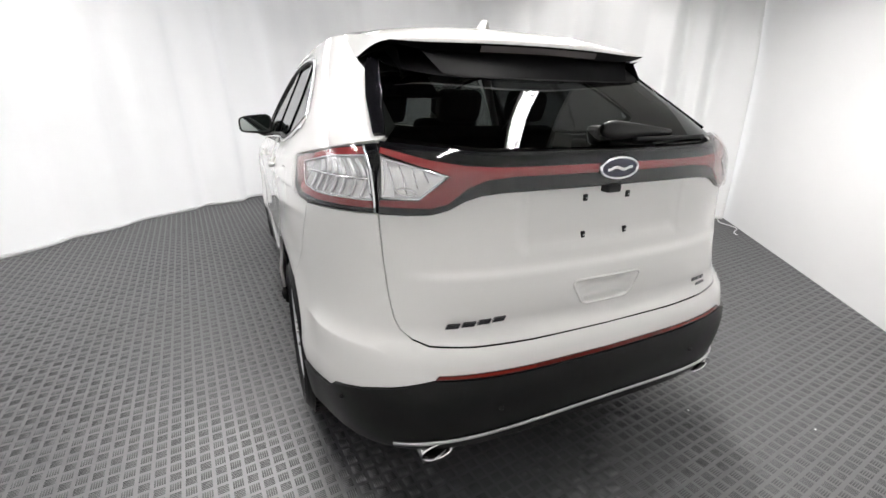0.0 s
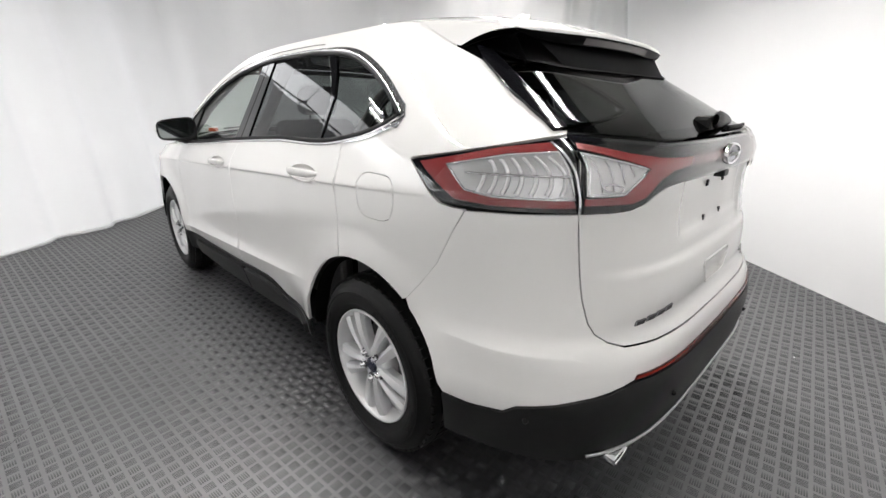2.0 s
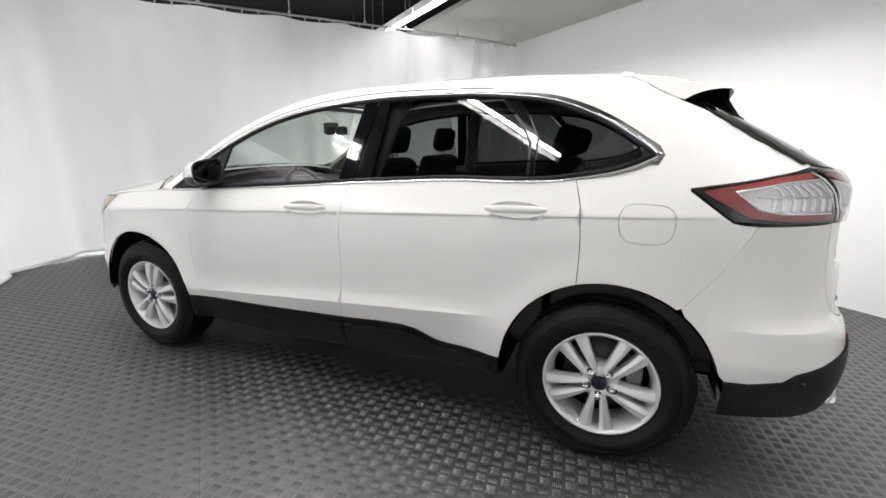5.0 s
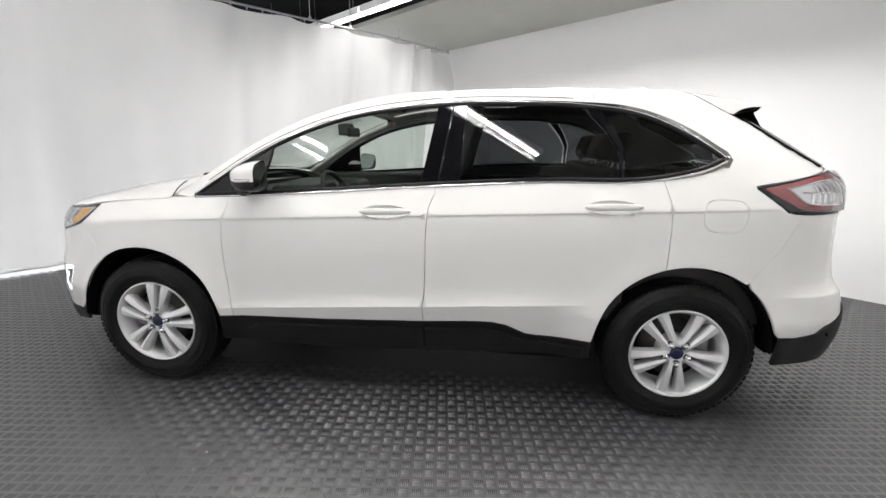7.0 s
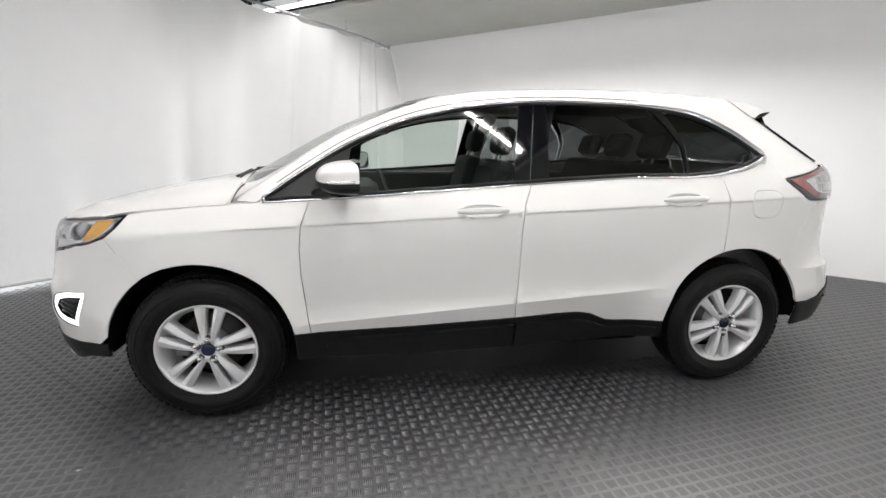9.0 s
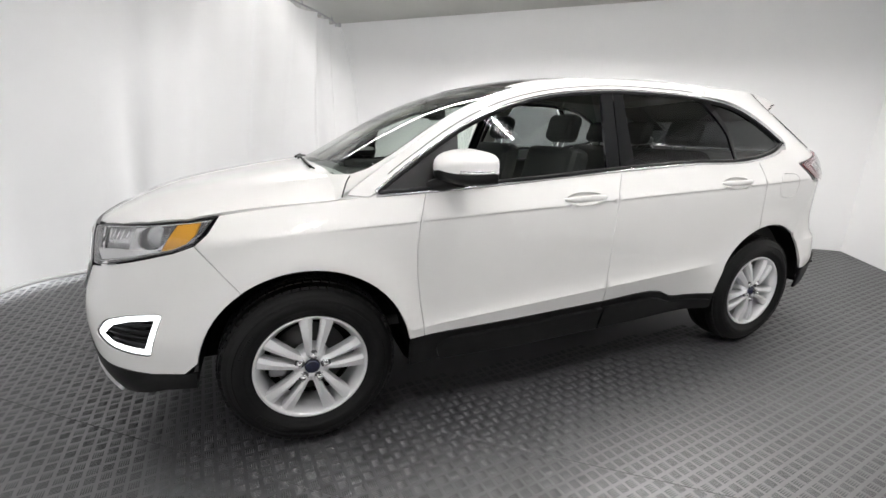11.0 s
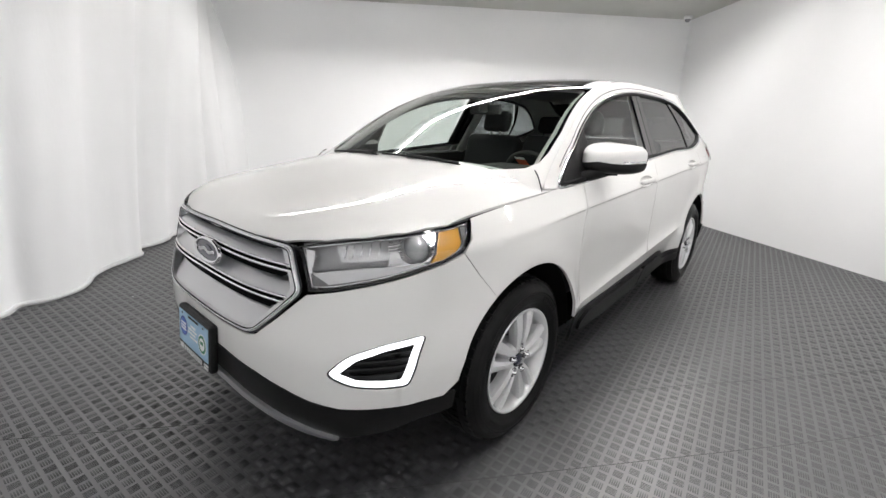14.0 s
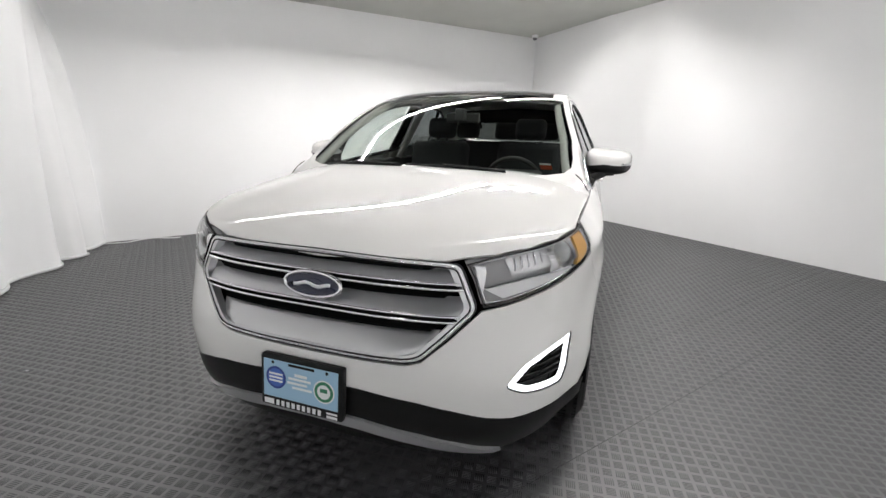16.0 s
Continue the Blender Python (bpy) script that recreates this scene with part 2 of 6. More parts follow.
def tube_mesh(name, path, radius, sides=8, closed=False, squash=None):
    """A round bar along a path of points."""
    path = np.array(path, float)
    tan = np.roll(path, -1, 0) - np.roll(path, 1, 0) if closed else np.gradient(path, axis=0)
    tan /= np.linalg.norm(tan, axis=1, keepdims=True) + 1e-12
    up = np.array([0, 0, 1.0]) if abs(tan[:, 2]).mean() < 0.8 else np.array([1.0, 0, 0])
    a = np.cross(tan, up)
    a /= np.linalg.norm(a, axis=1, keepdims=True) + 1e-12
    b = np.cross(a, tan)
    th = np.linspace(0, 2 * np.pi, sides, endpoint=False)
    ra, rb = (radius, radius) if squash is None else squash
    P = path[:, None] + ra * np.cos(th)[None, :, None] * a[:, None] + rb * np.sin(th)[None, :, None] * b[:, None]
    me = grid_mesh(name, P, close_u=closed, close_v=True)
    if not closed:
        bm = bmesh.new()
        bm.from_mesh(me)
        bm.verts.ensure_lookup_table()
        bm.faces.new([bm.verts[i] for i in range(sides)])
        bm.faces.new([bm.verts[(len(path) - 1) * sides + i] for i in reversed(range(sides))])
        bm.to_mesh(me)
        bm.free()
    return me


def lathe_mesh(name, profile, seg=48, axis="x"):
    """A ring mesh from a profile of (along, radius)."""
    th = np.linspace(0, 2 * np.pi, seg, endpoint=False)
    pr = np.array(profile, float)
    P = np.stack([np.repeat(pr[:, :1], seg, 1), pr[:, 1:] * np.cos(th), pr[:, 1:] * np.sin(th)], -1)
    return grid_mesh(name, P, close_v=True)


# ---- the booth: turned against the car, u along the long wall, v towards it ----
TH = radians(51.3)


def W3(u, v, z):
    """Booth coordinates to the world; v counts towards the long wall."""
    return (u * math.cos(TH) + v * math.sin(TH), u * math.sin(TH) - v * math.cos(TH), z)


def slab(name, corners, thick, material, label, category="wall"):
    """A flat piece from corners (u, v, z), thickened along the given world vector."""
    bm = bmesh.new()
    a = [bm.verts.new(W3(*c)) for c in corners]
    b = [bm.verts.new(Vector(W3(*c)) + Vector(W3(*thick))) for c in corners]
    bm.faces.new(a)
    bm.faces.new(b[::-1])
    for i in range(len(a)):
        j = (i + 1) % len(a)
        bm.faces.new((a[i], b[i], b[j], a[j]))
    bmesh.ops.recalc_face_normals(bm, faces=bm.faces[:])
    return tagged(part(name, bm, material), label, category, kind="structure")


VW, UR, UF, VC = 3.45, -3.82, 3.1, -3.45


def ceil_z(u, v):
    return 2.945 - 0.024 * u + (VW - v) * 0.055


slab("wall_long", [(UR - 0.2, VW, -0.02), (9, VW, -0.02), (9, VW, 4.2), (UR - 0.2, VW, 4.2)], (0, 0.15, 0), WALL_PAINT, "long white painted wall beside the parked car")
slab("wall_rear", [(UR, VW, -0.02), (UR, -4.3, -0.02), (UR, -4.3, 4.2), (UR, VW, 4.2)], (-0.15, 0, 0), WALL_PAINT, "white painted end wall behind the car")
VS = 1.9
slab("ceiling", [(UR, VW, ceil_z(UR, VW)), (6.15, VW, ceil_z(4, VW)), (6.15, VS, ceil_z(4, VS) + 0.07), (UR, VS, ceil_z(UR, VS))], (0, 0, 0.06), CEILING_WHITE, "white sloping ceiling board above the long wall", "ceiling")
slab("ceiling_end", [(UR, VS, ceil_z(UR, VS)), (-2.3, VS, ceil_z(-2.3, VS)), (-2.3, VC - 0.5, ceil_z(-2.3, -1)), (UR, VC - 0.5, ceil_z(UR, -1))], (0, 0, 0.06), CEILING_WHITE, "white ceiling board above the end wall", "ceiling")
slab("ceiling_open", [(UR - 0.3, -4.3, 3.7), (6.2, -4.3, 3.7), (6.2, VW, 3.7), (UR - 0.3, VW, 3.7)], (0, 0, 0.1), CEILING_BLACK, "black painted open ceiling above the booth", "ceiling")
# Added dark sheet: shuts out the bright world above the curtain
slab("world_screen_far", [(6.2, -4.3, 2.4), (6.2, VW, 2.4), (6.2, VW, 3.7), (6.2, -4.3, 3.7)], (0.15, 0, 0), CEILING_BLACK, "dark sheet added beyond the curtain to hide the bright surroundings")

# floor: rubber sheet with a basket weave of raised bars, laid at 45 degrees to the walls
FLOOR = mat_new("dark_grey_tread_rubber", (0.05, 0.05, 0.053), 0.34, Specular_IOR_Level=1.0, IOR=1.9)
stain = noise_tex(FLOOR, 0.9, 6, 0.62)
link_in(FLOOR, ramp(FLOOR, stain, [(0.3, (0.026, 0.026, 0.028)), (0.7, (0.040, 0.040, 0.043))]), "Base Color")
link_in(FLOOR, ramp(FLOOR, noise_tex(FLOOR, 1.7, 5, 0.6), [(0.3, grey(0.40)), (0.75, grey(0.50))]), "Roughness")
bump(FLOOR, noise_tex(FLOOR, 240, 3), 0.06, 0.001)
TREAD = mat_new("raised_tread_rubber", (0.045, 0.045, 0.048), 0.5, Specular_IOR_Level=1.0, IOR=1.5)
link_in(TREAD, ramp(TREAD, noise_tex(TREAD, 1.3, 5), [(0.3, (0.036, 0.036, 0.039)), (0.7, (0.052, 0.052, 0.056))]), "Base Color")
floor_bm = bmesh.new()
box(floor_bm, -12, 12, -12, 12, -0.06, 0)
floor = tagged(part("floor", floor_bm, FLOOR), "dark grey rubber floor with a basket weave tread", "floor", kind="structure")
PITCH, BARS = 0.052, 5


def tread_bars():
    """All raised bars within the booth, as one mesh."""
    n = int(11 / PITCH)
    i, j = np.meshgrid(np.arange(-n // 2, n // 2), np.arange(-n // 2, n // 2), indexing="ij")
    i, j = i.ravel(), j.ravel()
    turn = TH - math.pi / 4
    cx, cy = (i + 0.5) * PITCH, (j + 0.5) * PITCH
    wx, wy = cx * math.cos(turn) - cy * math.sin(turn), cx * math.sin(turn) + cy * math.cos(turn)
    u = wx * math.cos(TH) + wy * math.sin(TH)
    v = wx * math.sin(TH) - wy * math.cos(TH)
    keep = (u > UR + 0.03) & (u < 3.85) & (v > -3.6) & (v < VW - 0.03)
    keep &= ~((np.abs(wx) < 0.62) & (np.abs(wy) < 1.7))
    i, j, wx, wy = i[keep], j[keep], wx[keep], wy[keep]
    flip = (i + j) % 2 == 0
    k = np.arange(BARS) - (BARS - 1) / 2
    half_l, half_w, h = 0.019, 0.0026, 0.0016
    # corner offsets along (long, cross, up)
    base = np.array([(-1, -1, 0), (1, -1, 0), (1, 1, 0), (-1, 1, 0), (-0.9, -0.45, 1), (0.9, -0.45, 1), (0.9, 0.45, 1), (-0.9, 0.45, 1)], float)
    lx, lc = base[:, 0] * half_l, base[:, 1] * half_w
    off = k[:, None] * 0.0079 + lc[None]
    la = np.broadcast_to(lx, off.shape)
    e1 = np.where(flip[:, None, None], la[None], off[None])
    e2 = np.where(flip[:, None, None], off[None], la[None])
    X = wx[:, None, None] + e1 * math.cos(turn) - e2 * math.sin(turn)
    Y = wy[:, None, None] + e1 * math.sin(turn) + e2 * math.cos(turn)
    Z = np.broadcast_to(base[:, 2] * h + 0.0002, X.shape)
    V = np.stack([X, Y, Z], -1).reshape(-1, 3)
    q = np.array([(4, 5, 6, 7), (0, 1, 5, 4), (1, 2, 6, 5), (2, 3, 7, 6), (3, 0, 4, 7)])
    F = (np.arange(len(V) // 8)[:, None, None] * 8 + q[None]).reshape(-1, 4)
    me = bpy.data.meshes.new("tread")
    me.vertices.add(len(V))
    me.vertices.foreach_set("co", V.ravel())
    me.loops.add(F.size)
    me.loops.foreach_set("vertex_index", F.ravel().astype(np.int32))
    me.polygons.add(len(F))
    me.polygons.foreach_set("loop_start", np.arange(0, F.size, 4, dtype=np.int32))
    me.update(calc_edges=True)
    me.validate()
    ob = finish("tread", me, TREAD, floor)
    tagged(ob, "raised rubber bars in a basket weave", "", kind="stuff")


tread_bars()
JOINT = mat_new("joint_shadow_rubber", (0.03, 0.03, 0.032), 0.6)
# butt joints between the laid sheets
for v0 in (-1.38, -1.86):
    bm = bmesh.new()
    box(bm, UR + 0.05, 3.3, -0.0013, 0.0013, -0.004, 0.0010, pose(0, 0, 0, 0, 0, 51.3) @ Matrix.Translation((0, -v0, 0)))
    part("sheet_joint", bm, JOINT, floor)

# curtain: a hanging sheet in folds, from the rail to the floor
foot_knots = [(3.42, 2.94), (2.75, 3.12), (2.2, 3.40), (1.2, 3.46), (0.4, 3.5), (-0.4, 3.74), (-1.2, 3.78), (-2.0, 3.9), (-2.75, 3.68), (-3.14, 3.15), (-3.16, 2.3), (-3.38, 1.5), (-3.52, 0.8), (-3.54, 0.0), (-3.58, -0.8), (-3.6, -2.2), (-3.6, -3.7)]
top_knots = [(3.40, 3.19), (2.75, 3.08), (2.2, 3.07), (1.2, 3.08), (0.4, 3.09), (-0.4, 3.1), (-1.2, 3.12), (-1.9, 3.13), (-2.6, 3.08), (-3.05, 2.75), (-3.3, 2.1), (-3.42, 1.4), (-3.5, 0.7), (-3.52, 0.0), (-3.56, -0.8), (-3.6, -2.2), (-3.6, -3.7)]


def rail_z(s):
    return 2.865


def curtain_lines():
    k = np.arange(len(foot_knots))
    return (spl(k, [p[1] for p in foot_knots]), spl(k, [p[0] for p in foot_knots]), spl(k, [p[1] for p in top_knots]), spl(k, [p[0] for p in top_knots]))


def curtain_sheet(name, i0, i1, label, columns, seed):
    fu, fv, tu, tv = curtain_lines()
    rng = np.random.RandomState(seed)
    s = np.linspace(i0, i1, columns)
    length = np.r_[0, np.cumsum(np.hypot(np.diff(fu(s)), np.diff(fv(s))))]
    zz = np.linspace(0, 1, 48)
    knots = np.linspace(0, length[-1], 40)
    waves = spl(knots, 0.40 + 0.42 * np.clip((knots - 1.0) / 2.0, 0, 1) + rng.uniform(-0.08, 0.2, 40))
    phase = np.cumsum(2 * np.pi / waves(length) * np.gradient(length))
    depth = spl(knots, rng.uniform(0.35, 1.25, 40))(length) * (1.15 - 0.35 * np.clip((length - 0.8) / 1.5, 0, 1))
    lean = spl(knots, rng.uniform(-1.2, 1.2, 40))(length)
    eps = 1e-2
    lift = 0.035 * smooth01((s - 4.2) / 1.2) * smooth01((8.6 - s) / 1.0)
    P = np.zeros((columns, len(zz), 3))
    for j, h in enumerate(zz):
        b = h ** (1.35 + 2.5 * np.clip(1.2 - s, 0, 1))
        u, v = tu(s) * b + fu(s) * (1 - b), tv(s) * b + fv(s) * (1 - b)
        du = (tu(s + eps) - tu(s - eps)) * b + (fu(s + eps) - fu(s - eps)) * (1 - b)
        dv = (tv(s + eps) - tv(s - eps)) * b + (fv(s + eps) - fv(s - eps)) * (1 - b)
        ln = np.hypot(du, dv) + 1e-9
        ph = phase + lean * (1 - h) * 0.9
        fold = np.sin(ph) + 0.30 * np.sin(2 * ph + 0.8) + 0.25 * np.sin(0.37 * ph + 2)
        w = depth * fold * (0.046 + 0.022 * (1 - h)) + 0.018 * np.sin(phase * 0.21 + 3 * h) * (1 - h)
        u, v = u + w * dv / ln, v - w * du / ln
        P[:, j, 0] = u * math.cos(TH) + v * math.sin(TH)
        P[:, j, 1] = u * math.sin(TH) - v * math.cos(TH)
        P[:, j, 2] = 0.018 + lift * (1 - h) + (rail_z(s) - 0.045 - 0.012 * (1 - np.cos(phase))) * h
    me = grid_mesh(name, P)
    ob = finish(name, me, CURTAIN)
    tagged(ob, label, "curtain")
    side = P[0].copy()
    finish("side_hem", tube_mesh("side_hem", side, 0.009, 6), CURTAIN, ob, "sewn edge of the curtain")
    hem = P[::3, 0].copy()
    hem[:, 2] += 0.004
    finish("hem", tube_mesh("hem", hem, 0.019, 8), CURTAIN, ob, "rolled hem lying on the floor")
    return ob


curtain_sheet("curtain", 0, 16, "long white vinyl booth curtain hanging in folds to the floor", 1100, 5)

# curtain rail: a pipe with hanging rods and hooks
fu, fv, tu, tv = curtain_lines()
rail = thing("curtain_rail", "thin galvanised curtain rail hung from the ceiling on rods", "curtain rail")
ss = np.linspace(0, 16, 180)
pts = np.array([W3(float(tu(q)), float(tv(q)), 2.868) for q in ss])
finish("pipe", tube_mesh("pipe", pts, 0.014, 8), RAIL_METAL, rail)
for q in (0.45, 1.9, 2.75, 3.4, 4.6, 5.8, 6.8, 8.2, 9.6, 11.0, 12.4, 13.8):
    bm = bmesh.new()
    u, v = float(tu(q)), float(tv(q))
    top = 3.7 if v < VS else ceil_z(u, v) + 0.1
    box(bm, -0.004, 0.004, -0.004, 0.004, 2.875, top, Matrix.Translation(W3(u, v, 0)))
    rod = part("rod", bm, RAIL_METAL, rail)
    part("clamp", bevelled_box(-0.015, 0.015, -0.015, 0.015, 2.87, 2.91, 0.004, 1, Matrix.Translation(W3(u, v, 0))), RAIL_METAL, rod)
part("end_cap", bevelled_box(-0.02, 0.02, -0.02, 0.02, 2.85, 2.93, 0.005, 1, Matrix.Translation(W3(float(tu(0)), VW - 0.03, 0))), RAIL_METAL, rail)
for q in np.arange(0.2, 14.2, 0.22):
    bm = bmesh.new()
    box(bm, -0.006, 0.006, -0.006, 0.006, 2.825, 2.862, Matrix.Translation(W3(float(tu(q)), float(tv(q)), 0)))
    part("hook", bm, RAIL_METAL, rail)

# dome camera in the corner under the ceiling
dome = thing("dome_camera", "small white dome security camera on the ceiling corner", "security camera")
uD, vD = UR + 0.20, VW - 0.18
me = lathe_mesh("base", [(0.0, 0.0), (0.0, 0.055), (-0.03, 0.058), (-0.045, 0.05), (-0.045, 0.0)], 28)
me.transform(pose(0, 0, 0, 0, -90, 0))
finish("base", me, WALL_PAINT, dome)
me = lathe_mesh("eye", [(0.045 + 0.042 * math.sin(a), 0.042 * math.cos(a)) for a in np.linspace(0, math.pi / 2, 8)], 24)
me.transform(pose(0, 0, 0, 0, 90, 0))
finish("eye", me, mat_new("smoked_dome", (0.25, 0.25, 0.26), 0.12, 0.0, 0.8), dome, "smoked dome")
dome.location = W3(uD, vD, ceil_z(uD, vD) - 0.002)

# white cable along the foot of the long wall
cab = thing("cable", "thin white cable lying at the foot of the wall", "cable")
tt = np.linspace(0, 1, 40)
pts = np.array([W3(2.98 - 0.85 * t, VW - 0.03 - 0.10 * math.sin(t * 5) ** 2 - 0.25 * max(0, 0.25 - t), 0.007) for t in tt])
finish("lead", tube_mesh("lead", pts, 0.006, 6), WALL_PAINT, cab)

# ---- tube lights ----


def tube_light(length, at, turn, glow=TUBE_GLOW):
    """A batten with a glowing tube under it, along its own x."""
    lamp = thing("tube_light", "white fluorescent batten light over the booth, some added to brighten it", "ceiling light", "tube lights over the booth")
    part("housing", bevelled_box(-length / 2, length / 2, -0.062, 0.062, 0.02, 0.06, 0.006), WALL_PAINT, lamp)
    # side strips added to hold the tube's light off the upper walls
    for side in (-1, 1):
        bm = bmesh.new()
        box(bm, -length / 2, length / 2, side * 0.062 - 0.002, side * 0.062 + 0.002, -0.034, 0.052, Matrix.Identity(4))
        part("light_shield", bm, WALL_PAINT, lamp)
    bm = bmesh.new()
    box(bm, -length / 2 + 0.015, length / 2 - 0.015, -0.013, 0.013, -0.008, 0.018)
    part("tube", bm, glow, lamp, "glowing white tube")
    for x in (-length * 0.35, length * 0.35):
        bm = bmesh.new()
        box(bm, x - 0.003, x + 0.003, -0.003, 0.003, 0.06, 3.7 - at[2])
        part("hanger", bm, RAIL_METAL, lamp)
    lamp.matrix_basis = Matrix.Translation(at) @ pose(0, 0, 0, 0, 0, turn)
    return lamp


ROW_V, ROW_Z = 1.55, 3.07
first = tube_light(1.45, W3(-0.75, ROW_V, ROW_Z), 51.3)
copy_thing(first, Matrix.Translation(W3(0.72, ROW_V, ROW_Z)) @ pose(0, 0, 0, 0, 0, 51.3))
# Added lamp, out of view, that brightens the tail of the car
copy_thing(first, Matrix.Translation(W3(-1.95, 1.15, ROW_Z)) @ pose(0, 0, 0, 0, 0, 51.3))
# The faint one at u 1.62 is added; the row is known to 0.15
for u, glow in ((-1.32, SIDE_GLOW), (0.15, SIDE_GLOW), (1.62, FAINT_GLOW)):
    tube_light(1.45, W3(u, -1.22, ROW_Z), 51.3, glow)
tube_light(1.45, W3(2.19, ROW_V, ROW_Z), 51.3, DIM_GLOW)
for u in (3.66, 5.13):
    tube_light(1.45, W3(u, ROW_V, ROW_Z), 51.3, FAINT_GLOW)
tube_light(0.34, W3(-0.12, -2.52, ROW_Z), 51.3, PAIR_GLOW)
tube_light(0.34, W3(-0.12, -2.68, ROW_Z), 51.3, PAIR_GLOW)

# ---- the car: y ahead, z up, its left side at negative x ----
# The shell is a stack of rounded plans: half width, front and rear reach by height.
WIDE, YF0, YR0 = 0.958, 1.2, -1.0
front_reach = spl([0.18, 0.26, 0.34, 0.45, 0.56, 0.64, 0.74, 0.86, 0.97, 1.05, 1.3], [2.20, 2.29, 2.335, 2.352, 2.358, 2.35, 2.318, 2.285, 2.255, 2.225, 2.10])
rear_reach = spl([0.18, 0.26, 0.34, 0.44, 0.54, 0.62, 0.68, 0.735, 0.80, 0.92, 1.05, 1.15, 1.22, 1.26, 1.30, 1.36, 1.50, 1.62, 1.75],
                 [-2.22, -2.30, -2.342, -2.370, -2.377, -2.370, -2.358, -2.325, -2.320, -2.303, -2.285, -2.285, -2.285, -2.26, -2.20, -2.10, -1.86, -1.66, -1.50])
rear_power = spl([0.2, 0.6, 0.735, 0.80, 1.05, 1.2, 1.75], [4.4, 4.5, 4.2, 4.0, 4.0, 4.0, 4.0])
lower_inset = spl([0.15, 0.30, 0.40, 0.50, 0.545, 0.60, 0.70, 0.80, 0.92, 1.02, 1.12, 1.3], [0.10, 0.045, 0.020, 0.006, 0.000, 0.013, 0.024, 0.022, 0.014, 0.009, 0.008, 0.008])
WHEEL_Y, WHEEL_Z, WHEEL_X, TYRE_R = 1.4245, 0.372, 0.823, 0.372


def shoulder_z(y):
    return 1.035 - 0.047 * np.asarray(y, float)


def ledge_z(y):
    """The lower crease of the doors."""
    return 0.557 - 0.0634 * np.asarray(y, float)


def inset(y, z):
    """How far the side lies inside the widest line."""
    y, z = np.asarray(y, float), np.asarray(z, float)
    over = z - shoulder_z(y)
    slope = 0.50 + 0.45 * np.clip((y - 0.9) / 0.7, 0, 1)
    soft = 0.5 * (over + np.sqrt(over**2 + 0.010**2)) - 0.002
    reach = smooth01((y + 1.95) / 0.5) * smooth01((1.45 - y) / 0.45)
    under = 0.0075 * reach * smooth01(-over / 0.010) * np.exp(-np.maximum(-over, 0) / 0.07)
    rf = ((y - WHEEL_Y) ** 2 + (z - 0.39) ** 2) ** 0.5 - 0.435
    rr = ((y + WHEEL_Y) ** 2 + (z - 0.39) ** 2) ** 0.5 - 0.45
    flare = (2.2 * np.exp(-(rf / 0.085) ** 2) + 1.3 * np.exp(-(rr / 0.07) ** 2)) * smooth01((z - 0.2) / 0.1) * smooth01((1.0 - z) / 0.12)
    d = z - ledge_z(y)
    doors = smooth01((y + 1.02) / 0.30) * smooth01((1.06 - y) / 0.16)
    sculpt = np.where(d < 0, -0.26 * d, 0.024 * (1 - np.exp(-np.maximum(d, 0) / 0.055)) * np.exp(-np.maximum(d, 0) / 0.55))
    plain = lower_inset(z) * 0.55
    c = z - 0.695
    ridge = 0.020 * smooth01((-1.80 - y) / 0.22) * np.exp(-np.maximum(c, 0) / 0.035) * np.exp(np.minimum(c, 0) / 0.10)
    return plain - ridge + (sculpt - plain) * doors + under + slope * soft - 0.010 * flare * (1 - 0.45 * doors)


def side_x(y, z):
    """Half width of the shell at (y, z)."""
    y, z = np.asarray(y, float), np.asarray(z, float)
    f = np.clip((y - YF0) / (front_reach(z) - YF0), 0, 1)
    r = np.clip((y - YR0) / (rear_reach(z) - YR0), 0, 1)
    p, q = 3.25, rear_power(z)
    k = np.where(y > 0, np.maximum(1 - f**p, 0) ** (1 / p), np.maximum(1 - r**q, 0) ** (1 / q))
    return (WIDE - inset(y, z)) * k


def side_map(sign=-1, off=0.0):
    def f(a, b):
        return np.stack([sign * (side_x(a, b) + off), np.asarray(a, float) + 0 * np.asarray(b, float), np.asarray(b, float)], -1)
    return f


def front_y(x, z):
    x, z = np.abs(np.asarray(x, float)), np.asarray(z, float)
    y = front_reach(z)
    for _ in range(6):
        w = WIDE - inset(y, z)
        y = YF0 + (front_reach(z) - YF0) * np.maximum(1 - np.clip(x / w, 0, 0.9999) ** 3.25, 0) ** (1 / 3.25)
    return y


def rear_y(x, z):
    x, z = np.abs(np.asarray(x, float)), np.asarray(z, float)
    q, y = rear_power(z), rear_reach(z)
    for _ in range(6):
        w = WIDE - inset(y, z)
        y = YR0 + (rear_reach(z) - YR0) * np.maximum(1 - np.clip(x / w, 0, 0.9999) ** q, 0) ** (1 / q)
    return y


def front_map(off=0.0):
    def f(a, b):
        return np.stack([np.asarray(a, float) + 0 * b, front_y(a, b) + off, np.asarray(b, float)], -1)
    return f


def rear_map(off=0.0):
    def f(a, b):
        return np.stack([np.asarray(a, float) + 0 * b, rear_y(a, b) - off, np.asarray(b, float)], -1)
    return f


